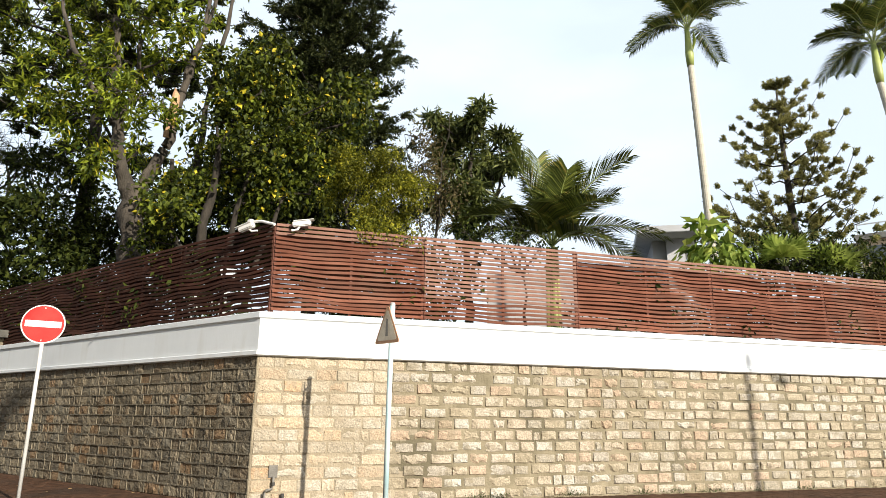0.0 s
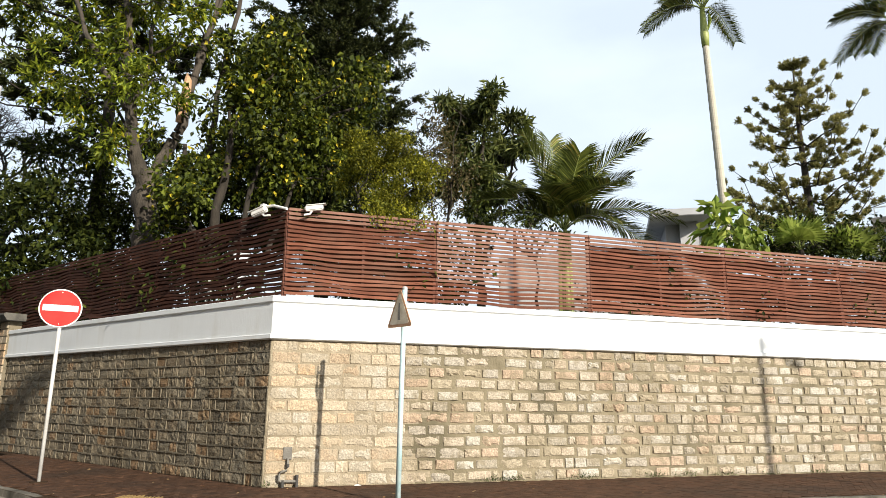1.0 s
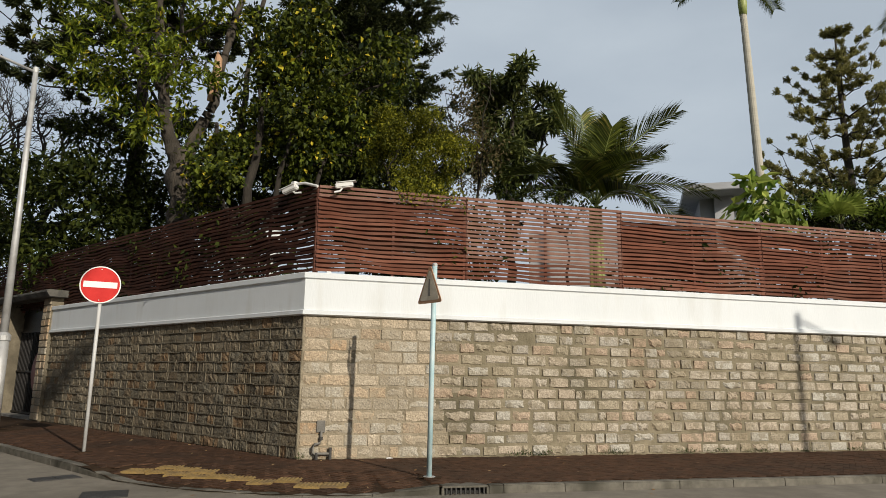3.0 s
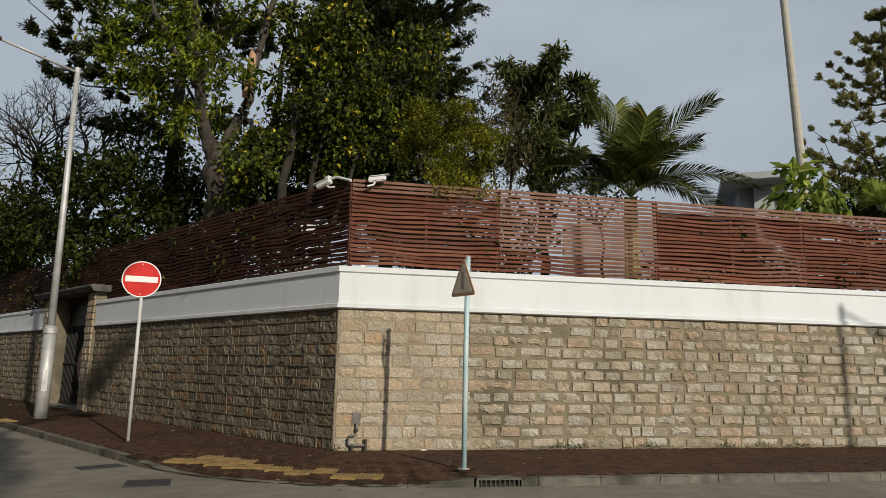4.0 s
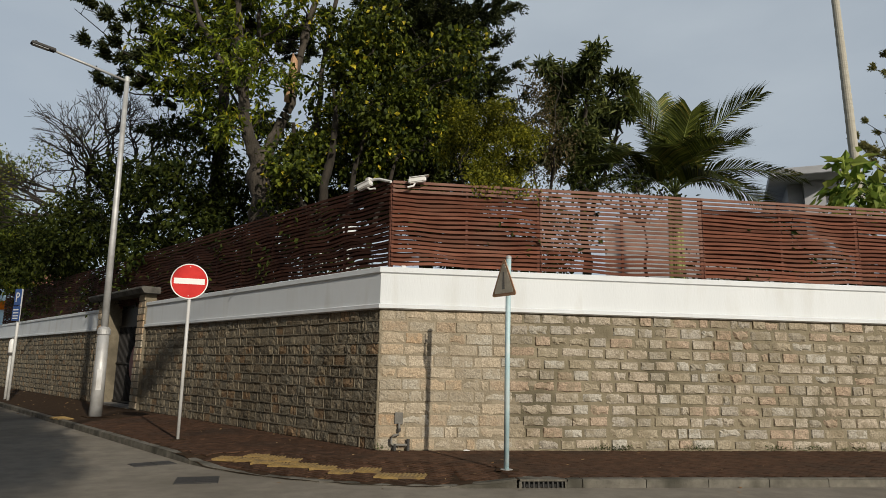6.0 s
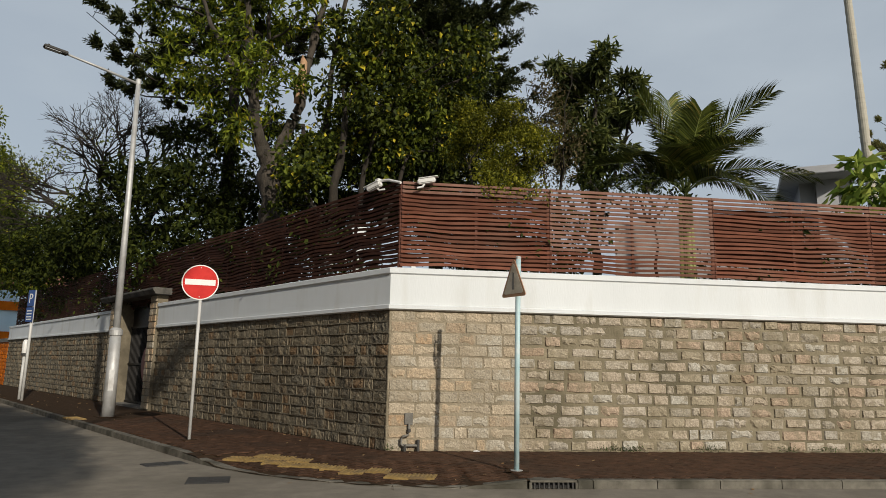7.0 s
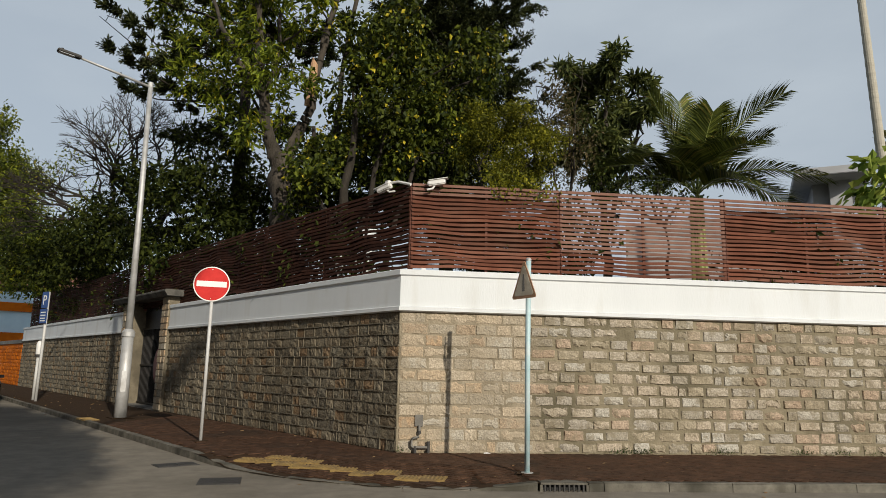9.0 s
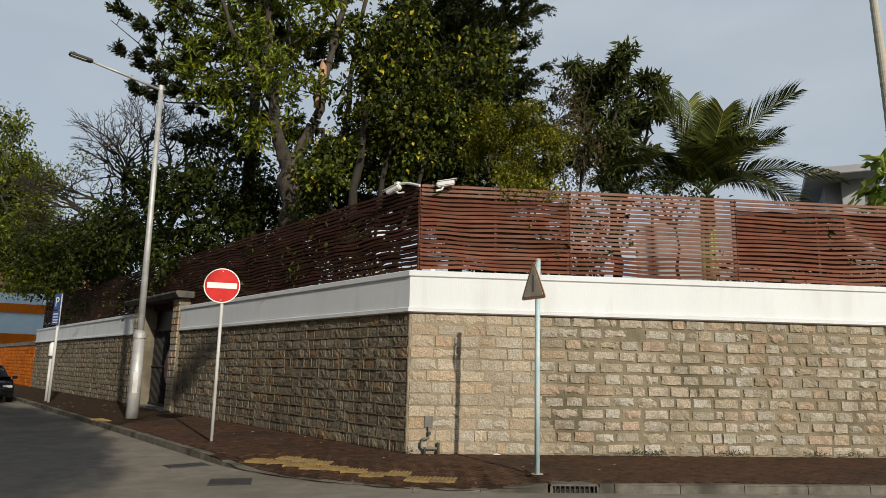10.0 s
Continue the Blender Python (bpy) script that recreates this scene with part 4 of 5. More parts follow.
part("roof", Shape().prism([(-12, 9.6), (12, 9.6), (10, 11.8), (-10, 11.8)], 4, 16), ROOFTILE, bh, "brown tiled roof")

CAR_DIR = -37.8
car = thing("parked_car", "black parked hatchback at the kerb", "car", pose(-23.68, 23.62, ROAD, 0, 0, CAR_DIR))


def car_shell(stations):
    """A closed shell through cross-sections: x, half width, low z, belt z, top z, top half width."""
    s = Shape()
    rings = []
    for x, w, z0, z1, z2, wt2 in stations:
        rings.append([(x, -w * 0.92, z0), (x, -w, z0 + 0.15), (x, -w, z1 - 0.08), (x, -w * 0.97, z1), (x, -wt2, z2), (x, wt2, z2), (x, w * 0.97, z1), (x, w, z1 - 0.08), (x, w, z0 + 0.15), (x, w * 0.92, z0)])
    v = [p for r in rings for p in r]
    n = 10
    f = [tuple(range(n - 1, -1, -1)), tuple(range((len(rings) - 1) * n, len(rings) * n))]
    for i in range(len(rings) - 1):
        for k in range(n):
            f.append((i * n + k, i * n + (k + 1) % n, (i + 1) * n + (k + 1) % n, (i + 1) * n + k))
    return s.add(v, f)


body = part("body", car_shell([(-4.2, 0.74, 0.35, 0.8, 0.86, 0.70), (-4.05, 0.86, 0.22, 0.95, 1.0, 0.8), (-2.6, 0.89, 0.2, 0.96, 1.0, 0.82), (-1.1, 0.89, 0.2, 0.95, 0.98, 0.8),
                               (-0.35, 0.87, 0.22, 0.80, 0.84, 0.72), (-0.08, 0.80, 0.26, 0.66, 0.70, 0.62), (0.0, 0.70, 0.32, 0.56, 0.60, 0.5)]), CARPAINT, car, smooth=True)
cabin = part("cabin", car_shell([(-4.0, 0.80, 0.9, 0.98, 1.0, 0.74), (-3.6, 0.82, 0.9, 1.0, 1.42, 0.60), (-2.2, 0.83, 0.9, 1.0, 1.50, 0.62), (-1.7, 0.82, 0.9, 1.0, 1.38, 0.62), (-0.95, 0.78, 0.9, 0.96, 0.97, 0.72)]), CARGLASS, car, "dark glazed cabin", smooth=True)
part("roof", Shape().box(-3.5, -1.95, -0.6, 0.6, 1.47, 1.515, 0.015), CARPAINT, car)
for x in (-0.85, -3.35):
    for y in (-0.8, 0.8):
        wh = part("wheel", Shape().tube([(x, y - 0.1, 0.31), (x, y + 0.1, 0.31)], 0.31, 20), RUBBER, car, "black tyre")
        sgn = 1 if y > 0 else -1
        part("rim", Shape().tube([(x, y + sgn * 0.1, 0.31), (x, y + sgn * 0.112, 0.31)], 0.2, 14), STEEL, wh)
for y in (-0.58, 0.58):
    part("headlight", Shape().box(-0.22, -0.03, y - 0.17, y + 0.17, 0.60, 0.72, 0.02), LAMPGLASS, car, "clear headlight")
for y in (-0.97, 0.97):
    part("mirror", Shape().box(-1.3, -1.18, y - 0.1, y + 0.1, 0.95, 1.08, 0.02), CARPAINT, car)
part("grille", Shape().box(-0.03, 0.012, -0.4, 0.4, 0.36, 0.52), RUBBER, car)

# ---- house and far buildings ----
hs = thing("garden_house", "grey rendered house with a flat roof slab behind the fence", "house", pose(10.9, 27.6, GARDEN, 0, 0, -14))
part("wall", Shape().box(-1.3, 0.0, 0.0, 7, 0, 6.0), RENDER_WALL, hs)
part("side_wing", Shape().box(-8.7, -1.32, 0.4, 7, 0, 5.0), RENDER_WALL, hs, "lower grey rendered wing")
part("wing", Shape().box(-0.75, -0.01, -0.35, -0.004, 0, 6.0), RENDER_WALL, hs)
part("roof", Shape().box(-2.0, 0.6, -1.5, 7.6, 6.0, 6.3, 0.02), RENDER_WALL, hs, "stained flat roof slab")
part("parapet", Shape().box(-1.6, 0.2, -0.6, 7.2, 6.3, 6.45), RENDER_WALL, hs)
for x in (-9.6, -6.6, -4.9):
    part("column", Shape().box(x - 0.09, x + 0.09, -2.2, -2.02, 0, 1.75), WHITE, hs, "white veranda post")
for px, py, w, h in ((-5.35, 17.2, 0.34, 2.1), (-6.1, 17.0, 0.22, 1.55), (-5.75, 17.3, 0.10, 1.4)):
    gpl = thing("garden_pillar", "white-painted garden pillar standing behind the fence corner", "pillar", pose(px, py, GARDEN, 0, 0, 17.2))
    part("shaft", Shape().box(-w / 2, w / 2, -w / 2, w / 2, 0, h, 0.01), WHITE, gpl)
    part("cap", Shape().box(-w / 2 - 0.04, w / 2 + 0.04, -w / 2 - 0.04, w / 2 + 0.04, h, h + 0.07, 0.01), WHITE, gpl)
gp = thing("garden_post", "slim pale post standing behind the fence", "post", pose(8.55, 20.9, GARDEN))
part("shaft", Shape().box(-0.09, 0.09, -0.09, 0.09, 0, 3.75, 0.01), SIGNWHITE, gp)
part("cap", Shape().box(-0.12, 0.12, -0.12, 0.12, 3.75, 3.82, 0.01), SIGNWHITE, gp)


def far_block(name, x, y, turn, w, d, h, mat, floors, bays, label):
    b = thing(name, label, "building", pose(x, y, ROAD, 0, 0, turn))
    part("wall", Shape().box(-w / 2, w / 2, 0, d, 0, h), mat, b)
    part("roof", Shape().box(-w / 2 - 0.4, w / 2 + 0.4, -0.5, d + 0.4, h, h + 0.7), CONCRETE, b)
    fh = h / floors
    pane = Shape().box(-w / bays * 0.36, w / bays * 0.36, -0.12, 0.0, 0, fh * 0.5).mesh("window")
    pane.materials.append(FARGLASS)
    for i in range(floors):
        for k in range(bays):
            part("window", pane, None, b, m=pose(-w / 2 + (k + 0.5) * w / bays, 0, i * fh + fh * 0.3))
    return b


fb = far_block("tan_building", 62.0, 70.5, -38, 24, 14, 23.2, TAN, 6, 7, "tan apartment building with a rooftop railing in the distance")
for k in range(13):
    part("rail_post", Shape().box(-12 + k * 2 - 0.06, -12 + k * 2 + 0.06, -0.3, -0.2, 23.8, 25.2), STEEL, fb)
part("rail", Shape().box(-12, 12, -0.3, -0.2, 25.1, 25.25), STEEL, fb)
far_block("white_building", 82.0, 118.0, -34, 9, 10, 33.5, FARWHITE, 10, 4, "white apartment tower in the distance")
far_block("teal_building", 70.5, 93.0, -36, 5, 8, 22.6, TEAL, 7, 3, "teal and white building in the distance")

# ---- garden trees ----
CROWN_A = [(-15.5, 23.0, 16.2, 1.46), (-12.1, 20.4, 14.9, 1.21), (-9.4, 19.0, 14.0, 0.99), (-7.9, 18.8, 13.7, 0.69), (-12.9, 21.0, 13.4, 1.09), (-10.3, 19.1, 12.2, 1.02), (-9.6, 20.7, 13.4, 0.82), (-11.7, 20.1, 11.1, 1.03), (-10.1, 19.9, 10.9, 0.86), (-8.3, 18.9, 10.7, 0.60), (-10.3, 19.0, 9.2, 0.74), (-13.7, 21.5, 12.1, 0.98), (-14.6, 22.4, 18.3, 1.60), (-10.5, 19.5, 16.6, 1.51), (-8.1, 18.9, 15.8, 1.05), (-7.7, 21.5, 17.1, 0.88), (-16.0, 23.2, 14.4, 1.08), (-10.2, 20.1, 14.0, 0.77), (-9.5, 20.3, 11.9, 0.65), (-9.4, 18.3, 11.0, 0.67), (-8.4, 19.1, 12.9, 0.53), (-9.4, 19.8, 9.6, 0.56), (-8.1, 20.7, 13.4, 0.49), (-8.1, 21.1, 15.4, 0.58)]
CROWN_E = [(-7.7, 18.1, 7.6, 0.55), (-8.0, 18.4, 6.5, 0.55), (-7.2, 17.6, 7.0, 0.5), (-6.6, 20.4, 12.8, 0.91), (-5.1, 18.8, 12.4, 0.80), (-5.8, 19.9, 11.3, 1.10), (-4.7, 20.4, 11.6, 0.98), (-6.7, 19.4, 10.5, 0.91), (-5.1, 19.0, 9.6, 1.04), (-4.1, 20.0, 9.8, 0.96), (-3.0, 19.3, 11.5, 0.57), (-2.9, 21.4, 11.5, 0.66), (-6.7, 20.3, 9.3, 0.87), (-7.2, 19.3, 8.2, 0.70), (-5.0, 19.4, 8.4, 0.85), (-3.9, 21.1, 9.1, 0.77), (-7.9, 19.1, 8.3, 0.56), (-2.5, 21.3, 12.9, 0.44), (-3.6, 21.0, 10.9, 0.82), (-2.4, 20.4, 11.4, 0.38), (-5.8, 19.4, 7.9, 0.62)]
CROWN_F = [(-32.5, 36.2, 8.3, 2.3), (-25.3, 30.8, 7.6, 1.8), (-20.3, 27.0, 7.7, 1.73), (-27.0, 32.0, 6.9, 1.78), (-15.5, 23.6, 7.8, 1.44), (-13.6, 22.0, 8.2, 1.10), (-12.6, 21.8, 6.2, 1.07), (-16.4, 24.1, 6.3, 1.24), (-36.1, 38.8, 10.4, 1.7), (-13.1, 23.7, 8.2, 1.04), (-12.3, 23.9, 8.7, 0.92), (-19.2, 26.1, 9.3, 1.16), (-15.2, 24.7, 10.6, 1.11), (-12.8, 22.4, 10.1, 0.88), (-10.3, 24.6, 7.7, 1.02), (-8.8, 24.3, 8.5, 0.99), (-8.1, 26.3, 10.0, 1.17), (-23.0, 29.0, 7.3, 1.89), (-14.4, 22.6, 5.5, 1.14), (-12.5, 25.1, 7.4, 1.19), (-10.6, 24.0, 8.7, 1.01), (-9.7, 25.5, 7.4, 1.04), (-8.8, 27.2, 8.0, 0.98), (-6.5, 24.5, 8.0, 0.87), (-7.0, 24.3, 10.3, 0.97), (-5.8, 25.3, 9.6, 0.88), (-9.2, 26.5, 11.4, 1.08), (-10.3, 25.5, 10.1, 0.94), (-4.9, 25.5, 8.9, 0.80)]
CROWN_G = [(-2.1, 18.2, 8.4, 0.56), (-1.2, 18.1, 8.6, 0.65), (-0.8, 18.4, 7.8, 0.63), (-1.7, 17.9, 7.3, 0.61), (-2.6, 18.6, 9.1, 0.48), (-1.1, 18.9, 7.2, 0.42), (-2.8, 18.8, 8.1, 0.49), (-0.5, 18.8, 8.3, 0.45)]
CROWN_K = [(-0.1, 20.1, 9.5, 0.61), (0.3, 18.9, 8.2, 0.48), (-0.3, 19.2, 10.0, 0.36), (0.1, 20.1, 7.7, 0.44)]
CROWN_C = [(0.7, 22.5, 11.8, 0.69), (1.7, 21.8, 11.8, 0.63), (2.4, 22.8, 11.3, 0.58), (1.1, 22.2, 10.4, 0.83), (2.1, 22.5, 10.1, 0.73), (2.6, 21.4, 10.1, 0.37), (0.7, 21.4, 8.8, 0.76), (1.7, 21.8, 8.8, 0.67), (0.1, 21.3, 11.5, 0.40), (1.3, 21.7, 7.9, 0.56)]
HEDGE_C = [(1.6, 17.7, 6.5, 0.33), (2.3, 17.2, 6.2, 0.33), (0.9, 17.2, 6.4, 0.32), (2.9, 17.0, 6.0, 0.26)]
HEDGE_R = [(9.8, 19.1, 6.6, 0.77), (9.5, 20.4, 6.6, 0.61), (11.0, 18.8, 6.7, 0.74), (11.2, 18.8, 6.0, 0.67), (13.1, 19.4, 6.1, 0.84), (14.4, 19.7, 6.1, 0.94), (10.4, 19.2, 6.1, 0.67), (12.3, 19.1, 6.5, 0.70), (16.0, 20.2, 6.2, 1.10)]
CROWN_L = [(-45.0, 42.7, 20.1, 1.37), (-44.8, 43.8, 16.8, 2.40), (-44.5, 44.4, 14.2, 2.79), (-42.2, 43.6, 15.3, 1.86), (-44.3, 44.7, 10.9, 2.79), (-38.2, 40.6, 11.3, 2.09), (-44.0, 44.0, 8.5, 1.59), (-36.5, 39.1, 6.8, 1.37), (-32.4, 36.0, 6.9, 1.24), (-46.7, 42.5, 16.5, 3.23), (-46.6, 42.6, 11.9, 3.23), (-31.9, 35.7, 8.3, 1.47)]
OVERHANG = [(-1.4, 14.0, 5.4, 0.19), (-0.9, 14.1, 5.6, 0.24), (-0.5, 14.2, 5.4, 0.17), (-1.5, 13.9, 5.6, 0.19), (-0.8, 14.2, 5.3, 0.11)]
PHILO = [(7.5, 17.6, 6.7, 0.39), (8.0, 17.8, 6.4, 0.50), (7.3, 17.6, 6.1, 0.45), (8.2, 17.7, 6.0, 0.33), (7.1, 17.4, 5.7, 0.29)]


def tree(name, label, base, trunks, clumps, leaf, bark, per, size, width, seed, category="tree", droop=0.25, spread=0.22, spray=8, squash=0.85, hollow=0.45, twigs=True, twig_r=0.05):
    """A tree at base; trunks are lists of (points, radius at the foot, radius at the end) in world places."""
    o = Vector(base)
    t = thing(name, label, category, pose(*base))
    for i, (pts, r0, r1) in enumerate(trunks):
        full = []
        for a, b in zip(pts[:-1], pts[1:]):
            seg = bent(a, b, seed + i, 0.10, 4)
            full += seg if not full else seg[1:]
        loc = [p - o for p in full]
        fine = [loc[0]]
        for a, b in zip(loc[:-1], loc[1:]):
            fine += [a.lerp(b, k / 4) for k in (1, 2, 3, 4)]
        sh = Shape().tube(fine, taper(r0, r1, len(fine)), 14)
        axis = [fine[min(k // 14, len(fine) - 1)] for k in range(len(sh.v))]
        sh.v = [tuple(c + (Vector(p) - c) * (1 + 0.30 * noise.noise(Vector(p) * 2.2 + o) + 0.16 * noise.noise(Vector(p) * 6.0))) for p, c in zip(sh.v, axis)]
        part("trunk" if i == 0 else "limb", sh, bark, t, smooth=True)
    if twigs:
        tw = Shape()
        rng = random.Random(seed)
        ends = [Vector(p) for pts, r0, r1 in trunks for p in pts[1:]]
        for x, y, z, r in clumps:
            c = Vector((x, y, z))
            src = min(ends, key=lambda p: (p - c).length + max(0, p.z - c.z) * 1.5)
            pts = bent(src, c, rng.random(), 0.25, 5)
            tw.tube([p - o for p in pts], taper(twig_r, twig_r * 0.36, len(pts)), 6, False)
            for q in range(7):
                d = Vector((rng.gauss(0, 1), rng.gauss(0, 1), rng.gauss(0.3, 0.8))).normalized() * r * rng.uniform(0.7, 1.05)
                pts = bent(c, c + d, rng.random(), 0.3, 3)
                tw.tube([p - o for p in pts], taper(twig_r * 0.3, 0.004, len(pts)), 5, False)
        tagged(part("twig_mass", tw, bark, t), kind="stuff")
    v, f = crown(clumps, per, size, width, seed, squash, spray, droop, spread, hollow)
    v -= np.array(base)
    me = raw_mesh("crown", v, f)
    part("crown", me, leaf, t)
    return t


tree("broadleaf_tree", "tall broadleaf tree with pale forked trunk and airy crown", (-9.28, 19.97, GARDEN),
     [([(-9.28, 19.97, GARDEN), (-9.25, 19.96, 6.4), (-9.36, 19.92, 8.6)], 0.40, 0.36),
      ([(-9.42, 19.9, 8.2), (-9.82, 19.69, 9.2), (-10.1, 19.55, 11.2), (-10.4, 19.4, 14.0), (-10.6, 19.2, 18.5)], 0.25, 0.06),
      ([(-9.25, 19.95, 8.2), (-8.95, 20.1, 9.2), (-8.57, 20.26, 10.3), (-8.37, 20.35, 12.1), (-7.95, 20.5, 14.4), (-7.5, 20.6, 17.5)], 0.22, 0.05),
      ([(-9.2, 19.9, 7.6), (-8.5, 20.3, 8.0), (-7.9, 20.6, 8.9)], 0.16, 0.06),
      ([(-8.37, 20.3, 12.0), (-8.2, 20.6, 13.4), (-7.5, 20.8, 17.5)], 0.12, 0.05), ([(-7.9, 20.9, 9.0), (-7.7, 21.0, 12.5), (-7.0, 21.0, 17.0)], 0.11, 0.06),
      ([(-10.1, 19.55, 10.5), (-11.6, 19.3, 13.0), (-12.4, 19.2, 15.6)], 0.10, 0.04), ([(-10.0, 19.6, 10.0), (-9.6, 19.7, 12.4), (-9.4, 19.8, 16.0)], 0.09, 0.04)],
     [(x, y, z, r * 0.92) for x, y, z, r in CROWN_A], LEAF_A, BARK, 80, 0.27, 0.36, 5, spread=0.15, hollow=0.15)
stub = thing("broken_limb", "torn pale stub where a limb has broken off", "tree limb", pose(-8.42, 20.05, 11.0))
part("torn_wood", Shape().tube([(-0.20, -0.02, -0.72), (-0.12, -0.06, -0.2), (-0.02, -0.08, 0.35), (0.0, -0.10, 0.72), (-0.05, -0.1, 0.98)], [0.10, 0.15, 0.14, 0.12, 0.015], 10), BARK_CUT, stub)
tree("vine_covered_tree", "dense tree wrapped in green and yellowing vine leaves", (-6.9, 18.9, GARDEN),
     [([(-6.9, 18.9, GARDEN), (-6.8, 19.1, 6.2), (-6.6, 19.2, 9.6)], 0.20, 0.10), ([(-6.9, 18.9, 4.0), (-6.0, 19.2, 6.4), (-5.6, 19.3, 9.0)], 0.12, 0.06),
      ([(-6.8, 19.0, 5.2), (-7.8, 19.2, 7.0), (-8.0, 19.2, 9.2)], 0.12, 0.06), ([(-5.9, 19.3, 3.2), (-5.2, 19.4, 6.2), (-4.6, 19.4, 8.0)], 0.10, 0.05)],
     CROWN_E, LEAF_E, BARK_DARK, 150, 0.19, 0.68, 6, droop=0.7, spread=0.2)
tree("hedge_tree", "dark dense trees massed behind the side-street fence", (-13.5, 26.0, GARDEN),
     [([(-13.5, 26.0, GARDEN), (-13.4, 26.0, 6.0), (-13.2, 25.9, 9.0)], 0.25, 0.12), ([(-13.5, 26.0, 3.6), (-16, 28.5, 6.0), (-18, 30.0, 7.5)], 0.16, 0.08), ([(-13.5, 26.0, 3.6), (-10, 25.0, 6.4), (-7.0, 25.0, 8.8)], 0.16, 0.08)],
     CROWN_F, LEAF_F, BARK_DARK, 95, 0.25, 0.5, 7, spread=0.3)
tree("yellow_green_shrub", "yellow-green small-leaved shrub leaning over the fence top", (-1.6, 18.3, GARDEN),
     [([(-1.6, 18.3, GARDEN), (-1.5, 18.2, 5.0), (-1.3, 18.2, 7.0)], 0.09, 0.03), ([(-1.6, 18.3, 3.3), (-2.2, 18.3, 5.5), (-2.5, 18.4, 7.4)], 0.07, 0.03)],
     CROWN_G + OVERHANG, LEAF_G, BARK_DARK, 900, 0.092, 0.55, 8, category="shrub", spread=0.13, hollow=0.2, twig_r=0.025)
tree("brownish_shrub", "sparse brownish shrub with dry twigs", (0.1, 19.4, GARDEN),
     [([(0.1, 19.4, GARDEN), (0.0, 19.4, 6.0), (0.1, 19.4, 8.8)], 0.08, 0.02), ([(0.1, 19.4, 5.0), (-0.4, 19.3, 7.5), (-0.9, 19.3, 10.2)], 0.04, 0.008), ([(0.1, 19.4, 5.5), (0.2, 19.2, 8.0), (0.5, 19.2, 10.8)], 0.04, 0.008)],
     CROWN_K, LEAF_K, BARK_DARK, 240, 0.11, 0.5, 9, category="shrub", hollow=0.2, twig_r=0.016)
tree("glossy_leaf_tree", "dark glossy-leaved tree with hanging leaf clusters", (1.3, 22.0, GARDEN),
     [([(1.3, 22.0, GARDEN), (1.2, 22.0, 7.0), (1.4, 22.0, 11.0)], 0.16, 0.06), ([(1.25, 22.0, 6.0), (2.2, 21.9, 9.0), (2.7, 21.8, 10.6)], 0.09, 0.03)],
     CROWN_C, LEAF_C, BARK_DARK, 200, 0.36, 0.28, 10, droop=0.5, spread=0.10, spray=9)
tree("hedge", "low dark clipped hedge just behind the fence", (2.5, 16.9, GARDEN), [([(2.5, 16.9, GARDEN), (2.4, 16.9, 5.2)], 0.05, 0.02)],
     HEDGE_C, LEAF_F, BARK_DARK, 260, 0.12, 0.5, 11, category="hedge")
LOW_HEDGE = [(CX - 0.79 * s + 0.75, CY + 0.613 * s + 1.0, 4.3 + 0.3 * math.sin(s * 1.7), 0.95) for s in np.arange(4.0, 13.0, 1.3)]
FAR_HEDGE = [(CX - 0.79 * s + 0.75, CY + 0.613 * s + 1.0, 4.4 + 0.3 * math.sin(s * 1.3), 1.1) for s in np.arange(14.0, 37.0, 1.7)]
SUN_HEDGE = [(CX + 0.955 * s - 0.32, CY + 0.296 * s + 1.4, 4.3 + 0.25 * math.sin(s * 2.1), 0.85) for s in (1.5, 2.1, 2.7, 3.2, 3.9, 8.2, 9.4, 10.6, 11.8, 13.0, 14.2, 15.4, 16.6, 17.8, 19.0, 20.2)]
for hb, clumps_h, sd in (((-7.6, 18.4, GARDEN), LOW_HEDGE, 41), ((-22.0, 29.6, GARDEN), FAR_HEDGE, 42), ((6.8, 17.4, GARDEN), SUN_HEDGE, 43)):
    tree("hedge", "dark leafy hedge close behind the slat fence", hb, [([hb, (hb[0], hb[1], hb[2] + 1.0)], 0.05, 0.03)], clumps_h, LEAF_F, BARK_DARK, 110, 0.17, 0.5, sd, category="hedge", twigs=False)
tree("hedge", "dense green hedge and shrubs by the tall palms", (11.4, 21.2, GARDEN), [([(11.4, 21.2, GARDEN), (11.2, 21.0, 6.4)], 0.07, 0.03), ([(11.4, 21.2, GARDEN), (14.0, 20.0, 6.0)], 0.07, 0.03)],
     HEDGE_R, LEAF_F, BARK_DARK, 120, 0.16, 0.5, 12, category="hedge")
tree("roadside_tree", "green trees at the top of the side street", (-35.5, 40.5, 0), [([(-35.5, 40.5, 0), (-35.3, 40.3, 6.0), (-35.2, 40.2, 12.0)], 0.3, 0.1), ([(-35.3, 40.3, 5), (-38, 39, 9), (-40, 38.5, 13)], 0.2, 0.06)],
     CROWN_L, LEAF_L, BARK_DARK, 60, 0.34, 0.5, 13, spread=0.4)
tree("large_leaf_climber", "pale green large-leaved climber round the palm foot", (8.0, 19.0, GARDEN), [([(8.0, 19.0, GARDEN), (7.7, 18.6, 5.4), (7.6, 18.4, 6.8)], 0.05, 0.03)],
     [(x + 0.22, y, z, r) for x, y, z, r in PHILO], LEAF_PHILO, BARK_DARK, 70, 0.46, 0.62, 14, category="climbing plant", spray=3, droop=0.7, spread=0.12, twigs=False)
